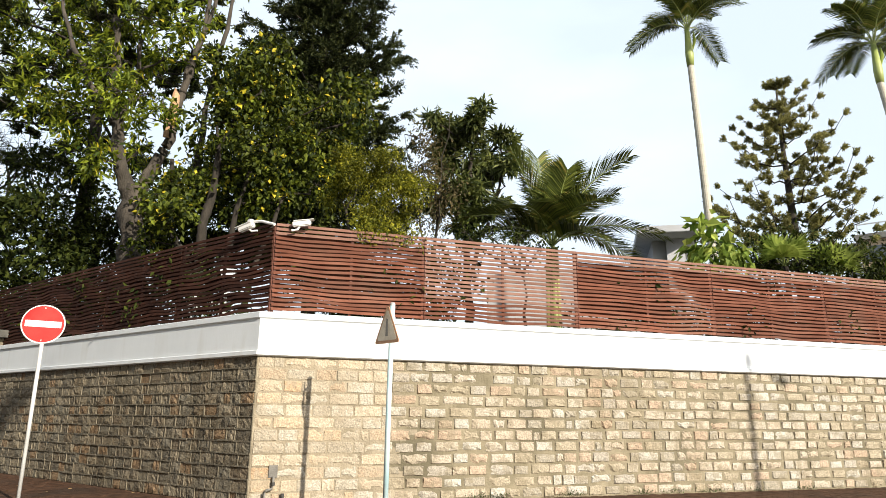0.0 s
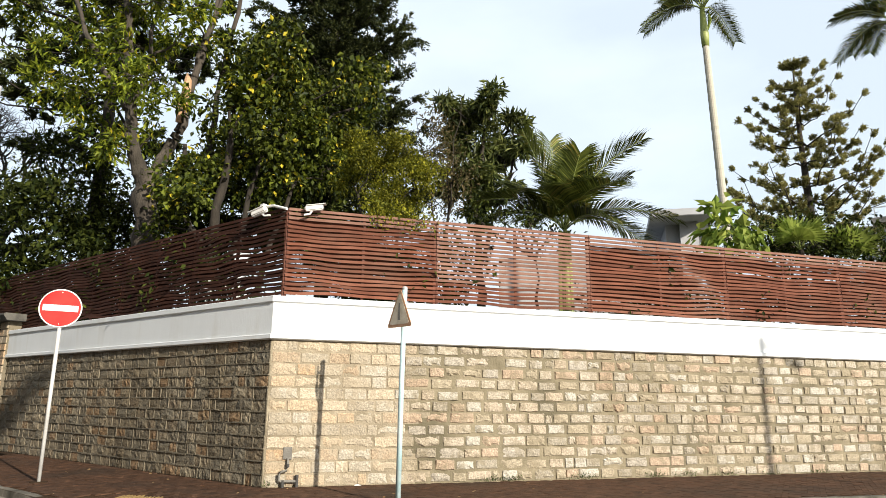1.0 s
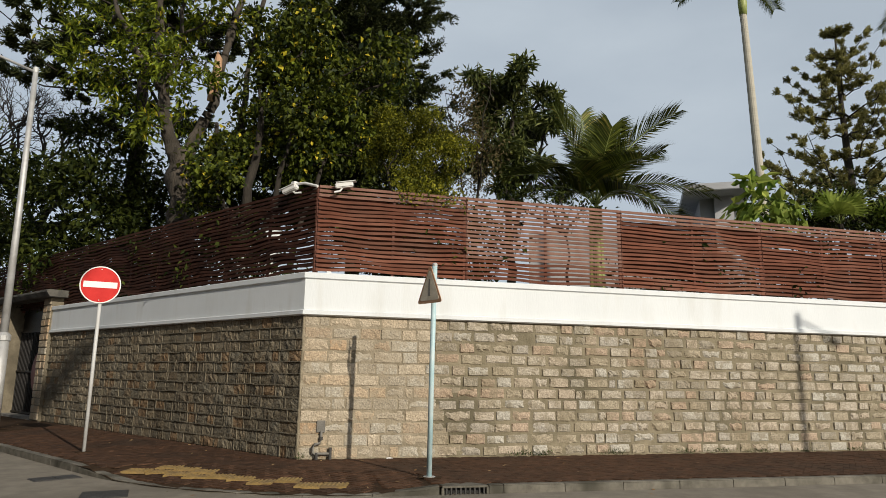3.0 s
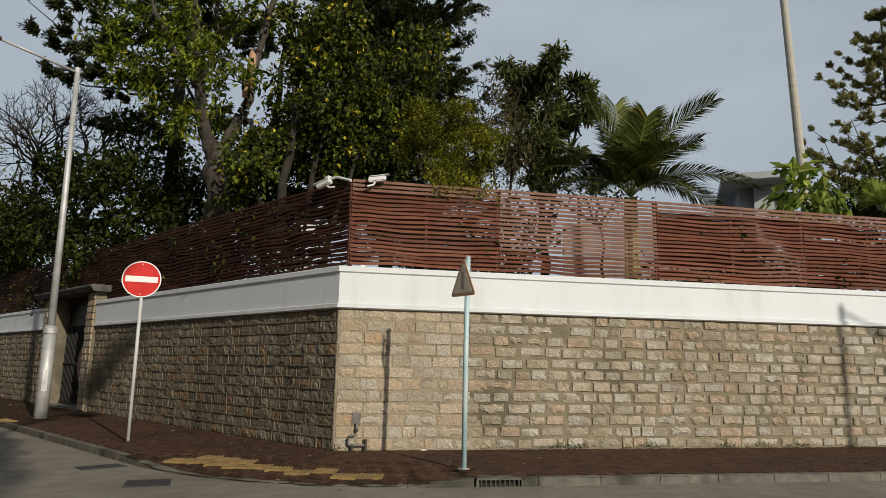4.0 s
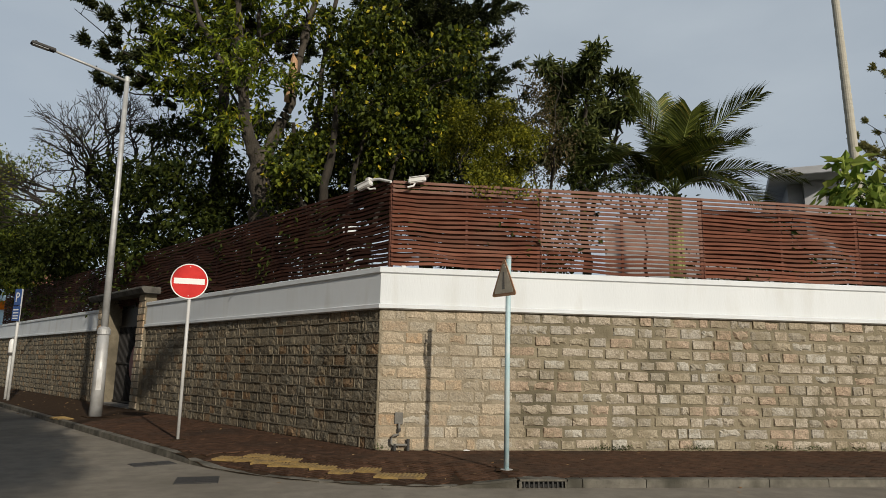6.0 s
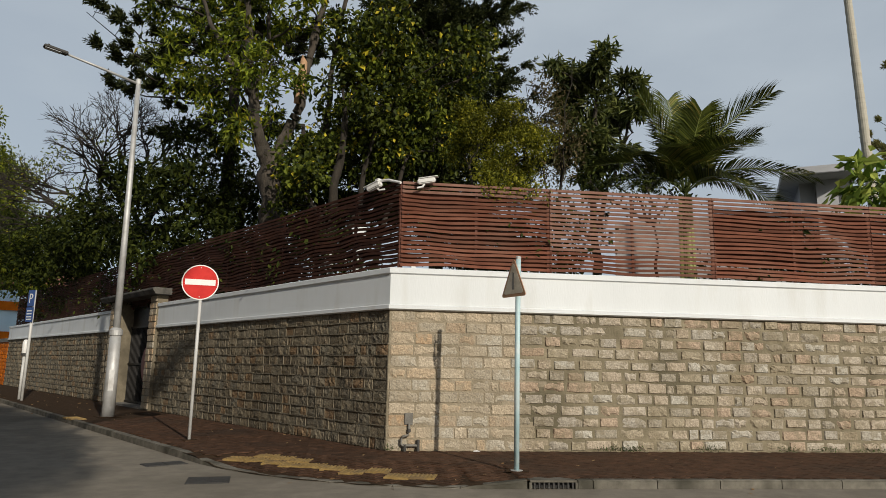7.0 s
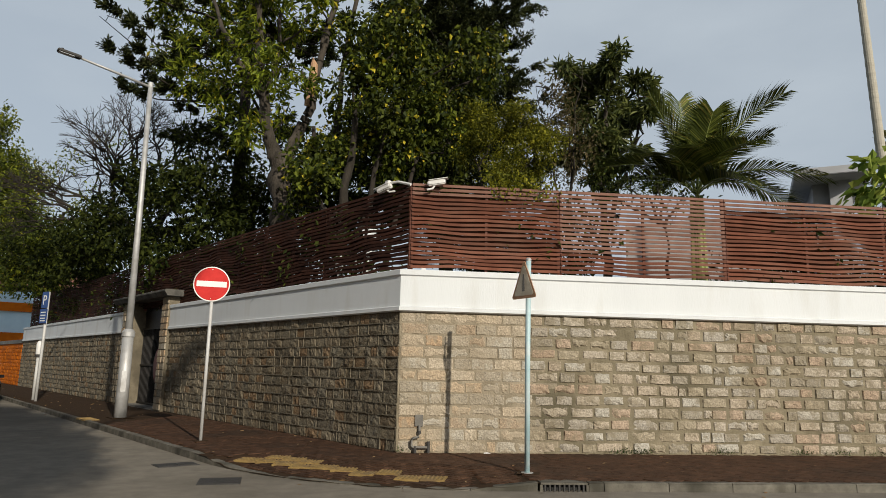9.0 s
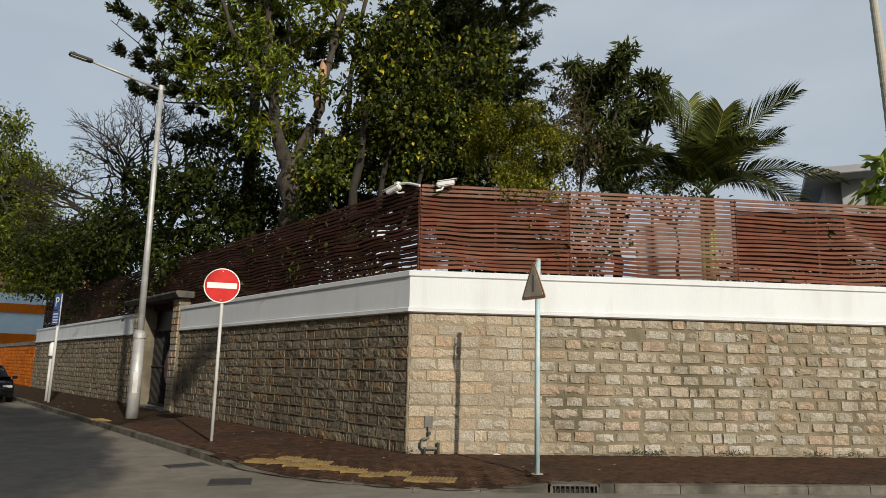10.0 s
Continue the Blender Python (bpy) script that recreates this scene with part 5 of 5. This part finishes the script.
# a street tree across the road, whose shade falls on the road
SHADE = [(3.4, -9.8, 10.2, 2.0), (4.8, -11.3, 10.8, 1.8), (2.0, -8.8, 9.4, 1.8), (3.0, -11.8, 10.8, 1.9), (1.0, -10.4, 8.9, 1.7), (5.0, -13.0, 12.0, 1.7), (2.6, -13.4, 12.6, 1.8), (-0.4, -9.2, 9.6, 1.8), (0.6, -12.0, 11.6, 1.8), (4.2, -10.4, 13.2, 1.6), (1.2, -10.6, 13.8, 1.8)]
BOUGHS = [(8.0 - 3.7 * k / 8, -5.0 + 3.0 * k / 8, 15.2 - 2.2 * k / 8, 0.22) for k in range(9)]
SHADE += [(3.0, -11.0, 16.0, 1.5), (0.8, -12.0, 17.0, 1.6), (4.6, -12.4, 17.6, 1.3), (2.2, -10.4, 19.0, 1.5), (-0.6, -11.0, 18.4, 1.4), (3.6, -12.8, 20.2, 1.3), (1.4, -12.6, 21.2, 1.3)]
tree("street_tree", "broadleaf street tree across the road", (2.6, -11.0, ROAD), [([(2.6, -11.0, ROAD), (2.5, -10.9, 4.0), (2.4, -10.8, 8.6), (2.6, -11.0, 12.0), (2.2, -11.6, 20.0)], 0.3, 0.1), ([(2.5, -10.9, 5.0), (0.8, -10.0, 8.4)], 0.14, 0.05), ([(2.5, -10.9, 5.5), (4.4, -11.6, 9.6)], 0.14, 0.05)],
     SHADE, LEAF_A, BARK_DARK, 330, 0.24, 0.5, 15)
BOUGHS += [(9.0, -11.9, 11.0, 0.55), (8.3, -10.6, 11.2, 0.75), (7.3, -9.9, 11.0, 0.6), (6.3, -8.4, 11.0, 0.9), (5.1, -7.9, 11.0, 0.6), (4.3, -6.2, 11.0, 0.8), (3.0, -5.6, 11.3, 0.6), (2.1, -4.0, 11.2, 0.9), (0.4, -2.8, 11.2, 0.7), (8.0, -12.4, 11.6, 1.2), (5.8, -10.2, 11.6, 1.2),
           (3.6, -8.2, 11.6, 1.3), (1.4, -6.2, 11.8, 1.3), (-0.6, -4.2, 12.0, 1.2), (6.4, -12.6, 12.6, 1.3), (4.0, -10.4, 12.6, 1.3), (1.8, -8.6, 12.8, 1.3), (-1.2, -6.4, 12.4, 1.3), (9.0, -13.6, 16.0, 1.2), (7.0, -11.6, 16.0, 1.3), (4.6, -9.8, 16.0, 1.3)]
tree("street_tree", "spreading street tree across the road with a long leafy bough", (5.2, -13.2, ROAD), [([(5.2, -13.2, ROAD), (5.3, -13.0, 5.0), (5.6, -12.2, 10.0), (6.4, -11.6, 15.0)], 0.32, 0.1),
     ([(5.6, -12.2, 10.0), (7.9, -8.2, 13.6), (8.0, -5.0, 15.2), (4.3, -2.0, 13.0)], 0.10, 0.05), ([(5.4, -12.6, 8.0), (4.0, -8.8, 11.0), (0.0, -4.8, 11.6)], 0.14, 0.05), ([(5.5, -12.4, 9.0), (7.6, -11.4, 11.2)], 0.10, 0.05)],
     BOUGHS, LEAF_A, BARK_DARK, 170, 0.24, 0.5, 16)
# two unseen blocks, added to hold sky light off the side-street faces
far_block("side_street_building", -24.0, 6.0, 125, 34, 12, 17.0, TAN, 5, 10, "added unseen tan block beside the street, holding back sky light")
far_block("corner_building", -14.0, -22.0, 170, 26, 12, 16.0, TAN, 5, 8, "added unseen tan block across the junction, holding back sky light")


def conifer(name, label, base, top, reach, first, seed, leaf, bark, gap=0.85, per_whorl=6, rise=0.25, tuft=0.42, tuft_n=34, top_reach=0.5, start=0.35, sparse=0.0, step=0.6, clump=0.36, fingers=4, lift=0.0, sway=1.0, fan=1.0):
    """Whorls of branches with tufts of needles along their outer parts."""
    rng = np.random.default_rng(seed)
    rr = random.Random(seed)
    t = thing(name, label, "tree", pose(*base))
    h = top - base[2]
    part("trunk", Shape().tube([(0, 0, 0), (0.1, 0.05, h * 0.4), (0.0, 0.1, h * 0.8), (0, 0, h)], [0.34, 0.24, 0.1, 0.03], 12), bark, t, smooth=True)
    s = Shape()
    cs, ns = [], []
    z = first - base[2]
    while z < h - 0.3:
        u = (z - (first - base[2])) / max(0.1, h - (first - base[2]))
        r = reach * ((1 - u) ** 0.8 * (1 - top_reach) + top_reach * (1 - u) ** 0.3)
        a0 = rr.uniform(0, 6.28)
        for k in range(per_whorl):
            if rr.random() < sparse:
                continue
            a = a0 + 2 * math.pi * k / per_whorl + rr.uniform(-0.25, 0.25)
            L = r * rr.uniform(0.75, 1.12)
            d = Vector((math.cos(a), math.sin(a), 0))
            sag = rr.uniform(0.04, 0.12)
            pts = []
            for i in range(7):
                q = i / 6
                pts.append(d * (L * q) + Vector((0, 0, z + L * (rise * q * q * 1.4 - sag * math.sin(math.pi * q)))) + Vector((rr.uniform(-0.06, 0.06), rr.uniform(-0.06, 0.06), rr.uniform(-0.05, 0.05) * (sway - 1))) * L * 0.3 * sway)
            s.tube(pts, taper(0.05 * (0.4 + L / 6), 0.012, 7), 5, False)
            side = Vector((-d.y, d.x, 0))
            q = start
            while q <= 1.0:
                i = min(5, int(q * 6))
                p = pts[i].lerp(pts[i + 1], q * 6 - i)
                m = 1 if q > 0.9 else rr.choice((1, 1, 2))
                for w in range(m):
                    off = side * rr.uniform(-0.35, 0.35) * fan * L * 0.32 * (1.1 - q * 0.5) + d * rr.uniform(0, 0.25) * (fan - 1) + Vector((0, 0, rr.uniform(-0.1, 0.25)))
                    e = p + off
                    if off.length > 0.25:
                        s.tube([p, p.lerp(e, 0.5) + Vector((0, 0, -0.03)), e], [0.014, 0.010, 0.007], 4, False)
                    for _ in range(fingers):
                        ax = (d * rr.uniform(0.5, 1.0) + side * rr.uniform(-0.9, 0.9) + Vector((0, 0, rr.uniform(-0.25, 0.75) + lift))).normalized()
                        fl = clump * rr.uniform(0.7, 1.3)
                        tt = rng.uniform(0, 1, (tuft_n, 1))
                        radial = rng.normal(size=(tuft_n, 3))
                        radial /= np.linalg.norm(radial, axis=1)[:, None]
                        cs.append(np.array([e[:]]) + tt * np.array([ax[:]]) * fl + radial * 0.02)
                        ns.append((radial * 0.75 + np.array([ax[:]]) * 0.9) * 4.0)
                q += step / max(0.8, L)
        z += gap * rr.uniform(0.85, 1.15)
    cs.append(np.array([[0, 0, h]]) + rng.normal(size=(60, 3)) * 0.12)
    ns.append(np.zeros((60, 3)))
    tagged(part("branchwork", s, bark, t), kind="stuff")
    v, f = leaves(np.concatenate(cs), np.concatenate(ns), tuft, 0.34, rng, -0.1, 0.2)
    part("needles", raw_mesh("needles", v, f), leaf, t)
    return t


conifer("conifer_tree", "tall dark conifer with layered tufted branches", (-5.2, 27.8, GARDEN), 26.0, 5.2, 8.0, 21, NEEDLE, BARK_DARK, gap=1.0, per_whorl=7, tuft=0.18, tuft_n=44, step=0.46, clump=0.62, start=0.12, rise=0.10, fingers=6, lift=-0.1)
conifer("conifer_tree", "dark conifer with long bare-based limbs ending in needle tufts", (-13.4, 24.4, GARDEN), 23.0, 7.3, 12.0, 22, NEEDLE, BARK_DARK, gap=1.3, per_whorl=7, sparse=0.28, tuft=0.19, tuft_n=32, step=0.6, clump=0.42, start=0.35, rise=0.07, fingers=9, lift=0.15, sway=2.2, fan=1.9)
conifer("conifer_tree", "olive-green hoop pine with upturned open branches", (18.9, 33.0, GARDEN), 19.8, 5.3, 9.6, 23, NEEDLE_R, BARK_DARK, gap=1.05, per_whorl=6, tuft=0.14, tuft_n=30, step=0.40, clump=0.30, start=0.12, rise=0.30, top_reach=0.2, sparse=0.22, fingers=8, lift=0.35, sway=2.4, fan=1.3)

bare = thing("bare_tree", "leafless spreading tree with fine twigs against the sky", "tree", pose(-22.2, 30.9, GARDEN))
bs_shape = Shape()
rb = random.Random(9)


def grow(shape, p, d, ln, r, depth):
    q = p + d * ln
    pts = bent(p, q, rb.random(), 0.22, 3)
    shape.tube(pts, taper(r, r * 0.62, len(pts)), 7 if depth > 2 else 4, False)
    if depth == 0:
        return
    for _ in range(rb.choice((2, 3, 3)) if depth > 1 else 3):
        nd = (d + Vector((rb.gauss(0, 0.5), rb.gauss(0, 0.5), rb.gauss(0.05, 0.35)))).normalized()
        grow(shape, q, nd, ln * rb.uniform(0.62, 0.85), r * 0.62, depth - 1)


part("trunk", Shape().tube([(0, 0, 0), (0.05, 0, 2.6), (0.2, 0.1, 5.0)], [0.28, 0.24, 0.19], 10), BARK_DARK, bare, smooth=True)
for d in ((-0.8, -0.45, 0.6), (0.45, 0.3, 0.85), (-0.3, -0.3, 0.95), (0.75, 0.55, 0.6), (-0.95, -0.6, 0.4), (0.1, -0.1, 1.0), (0.9, 0.6, 0.35)):
    grow(bs_shape, Vector((0.2, 0.1, 4.9)), Vector(d).normalized(), 2.25, 0.19, 6)
tagged(part("branchwork", bs_shape, BARK_DARK, bare), kind="stuff")
v, f = crown([(-3.0, -2.0, 8.8, 0.9), (-1.2, -1.0, 10.0, 0.8), (1.0, 0.8, 9.6, 0.9), (2.2, 1.6, 8.4, 1.0), (-3.8, -2.8, 7.5, 0.8), (3.4, 2.4, 7.2, 1.0), (0.2, 0.3, 7.4, 1.0), (-2.2, -1.6, 6.8, 0.9)], 26, 0.20, 0.45, 31, hollow=0.1)
part("sparse_leaves", raw_mesh("sparse_leaves", v, f), LEAF_L, bare, "few remaining leaves")

# ---- palms ----


def frond(tip, sag, seed, leaflet=0.62, n=46, width=0.045, spread=0.9):
    """Rachis and leaflets of one feather frond from the origin to tip."""
    rr = random.Random(seed)
    tip = Vector(tip)
    ln = tip.length
    side = tip.cross(Vector((0, 0, 1)))
    side = side.normalized() if side.length > 0.05 else Vector((1, 0, 0))
    pts = []
    for i in range(13):
        t = i / 12
        pts.append(tip * t + Vector((0, 0, sag * ln * math.sin(math.pi * t ** 0.8))))
    rach = Shape().tube(pts, taper(0.024, 0.006, 13), 6)
    v, f = [], []
    for i in range(n):
        t = 0.14 + 0.86 * i / n
        k = min(11, int(t * 12))
        p = pts[k].lerp(pts[k + 1], t * 12 - k)
        d = (pts[k + 1] - pts[k]).normalized()
        nrm = side.cross(d).normalized()
        L = leaflet * (0.45 + 0.55 * math.sin(math.pi * (0.15 + 0.8 * t))) * rr.uniform(0.85, 1.1)
        for sg in (-1, 1):
            dr = (side * sg * spread + d * (0.38 + 0.5 * t) + nrm * rr.uniform(0.05, 0.22)).normalized()
            wv = d * width * 0.5
            mid = p + dr * L * 0.5 + Vector((0, 0, 0.02))
            end = p + dr * L + Vector((0, 0, -0.14 * L))
            b = len(v)
            v += [p - wv * 0.5, p + wv * 0.5, mid + wv, mid - wv, end]
            f += [(b, b + 1, b + 2, b + 3), (b + 3, b + 2, b + 4)]
    return rach, Shape().add([tuple(q) for q in v], f)


def add_frond(parent, origin, tip, sag, seed, **kw):
    r, l = frond(tip, sag, seed, **kw)
    fo = part("frond", r, PALMSHAFT, parent, m=pose(*origin))
    me = bpy.data.meshes.new("foliage")
    me.from_pydata(l.v, [], l.f)
    part("foliage", me, PALMLEAF, fo)


RIGHT, AWAY = Vector((0.978, -0.207, 0)), Vector((0.207, 0.978, 0))
bp_ = thing("feather_palm", "bushy feather palm with arching dark green fronds", "palm", pose(3.50, 18.68, GARDEN))
for k in range(4):
    a = k * 1.6
    part("stem", Shape().tube([(0.15 * math.cos(a), 0.15 * math.sin(a), 0), (0.12 * math.cos(a), 0.12 * math.sin(a), 3.3)], [0.09, 0.06], 8), PALMSHAFT, bp_)
for k, (r, a, u, sg) in enumerate([(-1.0, -0.3, 2.75, 0.05), (-0.35, 0.5, 2.8, 0.04), (2.1, -0.4, 2.3, 0.16), (1.75, 0.4, 1.55, 0.16), (2.75, -0.5, 0.1, 0.16), (-2.2, -0.3, 0.9, 0.18), (-1.5, 0.6, 1.5, 0.14),
                                   (-1.9, -0.8, 0.2, 0.2), (0.8, 1.6, 2.0, 0.12), (1.2, -1.5, 0.8, 0.2), (-0.6, -1.6, 0.7, 0.2), (0.5, -0.8, 1.9, 0.12), (2.2, 0.9, -0.2, 0.2), (-1.2, 1.2, 0.6, 0.2), (0.2, 1.2, 2.3, 0.1), (1.4, -0.9, -0.1, 0.22)]):
    tip = (RIGHT * r + AWAY * a + Vector((0, 0, u))) * 1.08
    add_frond(bp_, (0, 0, 3.3), tip, sg, 100 + k, leaflet=1.2, n=84, width=0.045)


def tall_palm(base, top, shaft, lean, fronds, seed, label):
    p = thing("royal_palm", label, "palm", pose(*base))
    h = top - base[2]
    lx, ly = lean
    pts, rad = [], []
    rr = random.Random(seed)
    n = 60
    for i in range(n + 1):
        t = i / n
        pts.append((lx * t ** 1.3, ly * t ** 1.3, (h - shaft) * t))
        rad.append((0.17 - 0.055 * t) * (1.0 + (0.03 if i % 2 else -0.03)))
    part("trunk", Shape().tube(pts, rad, 14), PALMBARK, p, "pale ringed trunk", smooth=False)
    e = pts[-1]
    part("crownshaft", Shape().tube([e, (e[0], e[1], e[2] + shaft * 0.3), (e[0] - 0.02, e[1], e[2] + shaft)], [0.13, 0.155, 0.085], 14), PALMSHAFT, p, "smooth green crownshaft", smooth=True)
    part("spathe", Shape().tube([(e[0] + 0.14, e[1], e[2] + shaft * 0.45), (e[0] + 0.24, e[1], e[2] + shaft * 0.7), (e[0] + 0.22, e[1], e[2] + shaft * 0.95)], [0.03, 0.07, 0.01], 8), LEAF_PHILO, p)
    for k in range(fronds):
        a = 2 * math.pi * k / fronds + rr.uniform(-0.2, 0.2)
        el = rr.choice((-0.2, 0.0, 0.3, 0.6, 1.0))
        L = rr.uniform(1.9, 2.4)
        tip = Vector((math.cos(a) * math.cos(el), math.sin(a) * math.cos(el), math.sin(el))) * L
        add_frond(p, (e[0], e[1], e[2] + shaft * 0.97), tip, 0.22, seed * 50 + k, leaflet=0.7, n=60, width=0.045)
    return p


tall_palm((9.77, 22.05, GARDEN), 15.9, 1.55, (-0.25, 0.0), 15, 3, "tall slender palm with a pale ringed trunk")
tall_palm((17.05, 21.35, GARDEN), 15.2, 1.6, (-0.75, 0.35), 15, 4, "tall palm with drooping dark fronds")


def fan_palm(base, h, size, seed, n, label):
    p = thing("fan_palm", label, "palm", pose(*base))
    rr = random.Random(seed)
    part("stem", Shape().tube([(0, 0, 0), (0.03, 0, h)], [0.1, 0.07], 8), BARK_DARK, p)
    for k in range(n):
        a = 2 * math.pi * k / n + rr.uniform(-0.3, 0.3)
        el = rr.uniform(0.4, 1.35)
        d = Vector((math.cos(a) * math.cos(el), math.sin(a) * math.cos(el), math.sin(el)))
        side = d.cross(Vector((0, 0, 1))).normalized()
        s = Shape()
        o = d * size * 0.5
        stalk = part("stalk", Shape().tube([(0, 0, h), tuple(Vector((0, 0, h)) + o)], [0.018, 0.012], 6), PALMSHAFT, p)
        v, f = [], []
        for j in range(19):
            b = radians(-95 + j * 190 / 18)
            r = (d * math.cos(b) + side * math.sin(b)).normalized()
            w = (side * math.cos(b) - d * math.sin(b)) * 0.045
            q = Vector((0, 0, h)) + o
            L = size * (0.75 + 0.25 * math.cos(b))
            i = len(v)
            v += [q, q + r * L * 0.6 + w, q + r * L + Vector((0, 0, -0.12)), q + r * L * 0.6 - w]
            f.append((i, i + 1, i + 2, i + 3))
        me = bpy.data.meshes.new("fan")
        me.from_pydata([tuple(q) for q in v], [], f)
        part("fan", me, FANLEAF, stalk)
    return p


fan_palm((10.15, 18.4, GARDEN), 2.75, 0.85, 5, 8, "sunlit fan palm behind the fence")
fan_palm((11.85, 18.75, GARDEN), 2.5, 0.85, 6, 7, "sunlit fan palm beside the hedge")
fan_palm((14.4, 20.2, GARDEN), 2.5, 0.8, 7, 6, "small fan palm behind the fence")

# ---- small growth and litter ----
rw = np.random.default_rng(77)
wc, wn = [], []
for s0, r, n in ((0.1, 0.08, 30), (4.6, 0.2, 90), (5.0, 0.12, 70), (6.6, 0.18, 80), (8.4, 0.15, 60), (9.2, 0.2, 70), (10.3, 0.2, 70), (11.6, 0.15, 40), (13.0, 0.2, 60)):
    p = rw.normal(size=(n, 3)) * np.array([r, 0.02, 0.035]) + np.array([s0, -0.05, 0.04])
    p[:, 2] = np.abs(p[:, 2])
    wc.append(p)
    wn.append(np.tile([0, -0.5, 1.2], (n, 1)))
v, f = leaves(np.concatenate(wc), np.concatenate(wn), 0.05, 0.35, rw, -0.4)
solid("weeds", raw_mesh("weeds", v, f), WEED, "small weeds along the foot of the wall", "weeds", M_RIGHT, kind="stuff")
lc = []
for _ in range(170):
    i = rw.integers(60, len(KP) - 60)
    x, y = KP[i]
    wp = wall_point(x, y)
    t = rw.uniform(-0.12, 0.95)
    px, py = x + (wp.x - x) * t, y + (wp.y - y) * t
    lc.append((px, py, (pave_z(px, py) + 0.006) if t > 0.02 else ROAD + 0.006))
lc = np.array(lc)
a = rw.uniform(0, 6.28, len(lc))
L = rw.uniform(0.025, 0.055, len(lc))
d = np.stack([np.cos(a) * L, np.sin(a) * L, rw.uniform(0, 0.012, len(lc))], 1)
s = np.stack([-np.sin(a) * L * 0.45, np.cos(a) * L * 0.45, rw.uniform(0, 0.012, len(lc))], 1)
v = np.stack([lc - d, lc + s, lc + d, lc - s], 1).reshape(-1, 3)
solid("fallen_leaves", raw_mesh("fallen_leaves", v, np.arange(len(v)).reshape(-1, 4)), DRYLEAF, "scattered dry leaves on the footway and gutter", "leaves", kind="stuff")

# ---- blocks of the wall ----
VAR_R = [flush_stone(s) for s in range(24)]
VAR_L = [stone_mesh(s + 40, 0.6) for s in range(10)]
rs = random.Random(70)
near_corner, onward = [], []
for x, z, ln, h in cells(0.0, 30.0, 0.30, 0.60, 7, 0.012):
    if x < 2.7:
        near_corner.append((x, z, ln * 1.02, h * rs.uniform(0.94, 1.05)))
    elif rs.random() > 0.012:
        k = rs.uniform(0.74, 0.98)
        onward.append((x + rs.uniform(-0.02, 0.02), z + (1 - k) * h * rs.uniform(-0.35, 0.35), ln * rs.uniform(0.86, 0.99), h * k))
lay_stones(wall_right, near_corner, VAR_R, STONE_C, STONE_RJ, 300, 0.03, 5)
lay_stones(wall_right, onward, VAR_R, STONE_R, STONE_RJ, 300 - len(near_corner), 0.042, 1)
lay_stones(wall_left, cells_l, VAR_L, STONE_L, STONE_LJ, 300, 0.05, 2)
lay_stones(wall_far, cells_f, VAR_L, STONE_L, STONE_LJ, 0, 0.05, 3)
cells_o = [(x, z, ln, h) for x, z, ln, h in cells(-58.0, LEFT_END - 0.1, 0.3, 0.6, 15, 0.03) if z < 2.55]
lay_stones(ow, cells_o, VAR_L, ORANGE, ORANGE, 0, 0.06, 4)

# ---- pavers, in herringbone ----
PA = radians(17.2 + 45)
ca, sa = math.cos(PA), math.sin(PA)
W0, L0 = 0.105, 0.21
edge_pts = [tuple(p) for p in KP] + [tuple(wall_point(*p)) for p in KP[::-1]]
EP = np.array(edge_pts)


def inside(x, y):
    x0, y0 = EP[:, 0], EP[:, 1]
    x1, y1 = np.roll(x0, -1), np.roll(y0, -1)
    c = ((y0 > y) != (y1 > y)) & (x < (x1 - x0) * (y - y0) / (y1 - y0 + 1e-12) + x0)
    return c.sum() % 2 == 1


paver_mesh = Shape().box(-L0 / 2 + 0.003, L0 / 2 - 0.003, -W0 / 2 + 0.003, W0 / 2 - 0.003, -0.04, 0.0).mesh("paver")
paver_mesh.materials.append(PAVER_ONE)
spots = []
rp_ = random.Random(12)
rows = []
for r in range(-220, 330):
    for q in range(-60, 60):
        # herringbone: block lying along u at (r + 4q, r), block standing along v at (r + 4q + 2, r)
        u, w = (r + 4 * q) * W0, r * W0
        rows.append((u + W0, w + W0 / 2, 0))
        rows.append((u + 2 * W0 + W0 / 2, w, 1))
for u, w, up in rows:
    x, y = CX + u * ca - w * sa, CY + u * sa + w * ca
    if -12.0 < x < 12.0 and 8.5 < y < 24 and inside(x, y) and np.hypot(KP[:, 0] - x, KP[:, 1] - y).min() > 0.235:
        spots.append((x, y, up))
TILE_XY = np.array(cur)
spots = [p for p in spots if np.abs(TILE_XY - np.array(p[:2])).max(axis=1).min() > 0.19]
spots.sort(key=lambda p: (p[0] + 0.4) ** 2 + (p[1] - 10.9) ** 2)
rest = Shape()
for n, (x, y, up) in enumerate(spots):
    z = pave_z(x, y) + rp_.uniform(-0.003, 0.003)
    a = PA + (math.pi / 2 if up else 0)
    if n < 300:
        ob = new("paver", paver_mesh)
        ob.parent = pavement
        ob.matrix_basis = pose(x, y, z, rp_.uniform(-0.5, 0.5), rp_.uniform(-0.5, 0.5), math.degrees(a))
    else:
        c, s = math.cos(a), math.sin(a)
        hl, hw = L0 / 2 - 0.003, W0 / 2 - 0.003
        v = [(x + c * dx - s * dy, y + s * dx + c * dy, z + dz) for dz in (-0.02, 0) for dx, dy in ((-hl, -hw), (hl, -hw), (hl, hw), (-hl, hw))]
        rest.add(v, [(4, 5, 6, 7), (0, 1, 5, 4), (1, 2, 6, 5), (2, 3, 7, 6), (3, 0, 4, 7)])
me = bpy.data.meshes.new("paving")
me.from_pydata(rest.v, [], rest.f)
tagged(part("paving", me, PAVER, pavement), kind="stuff")
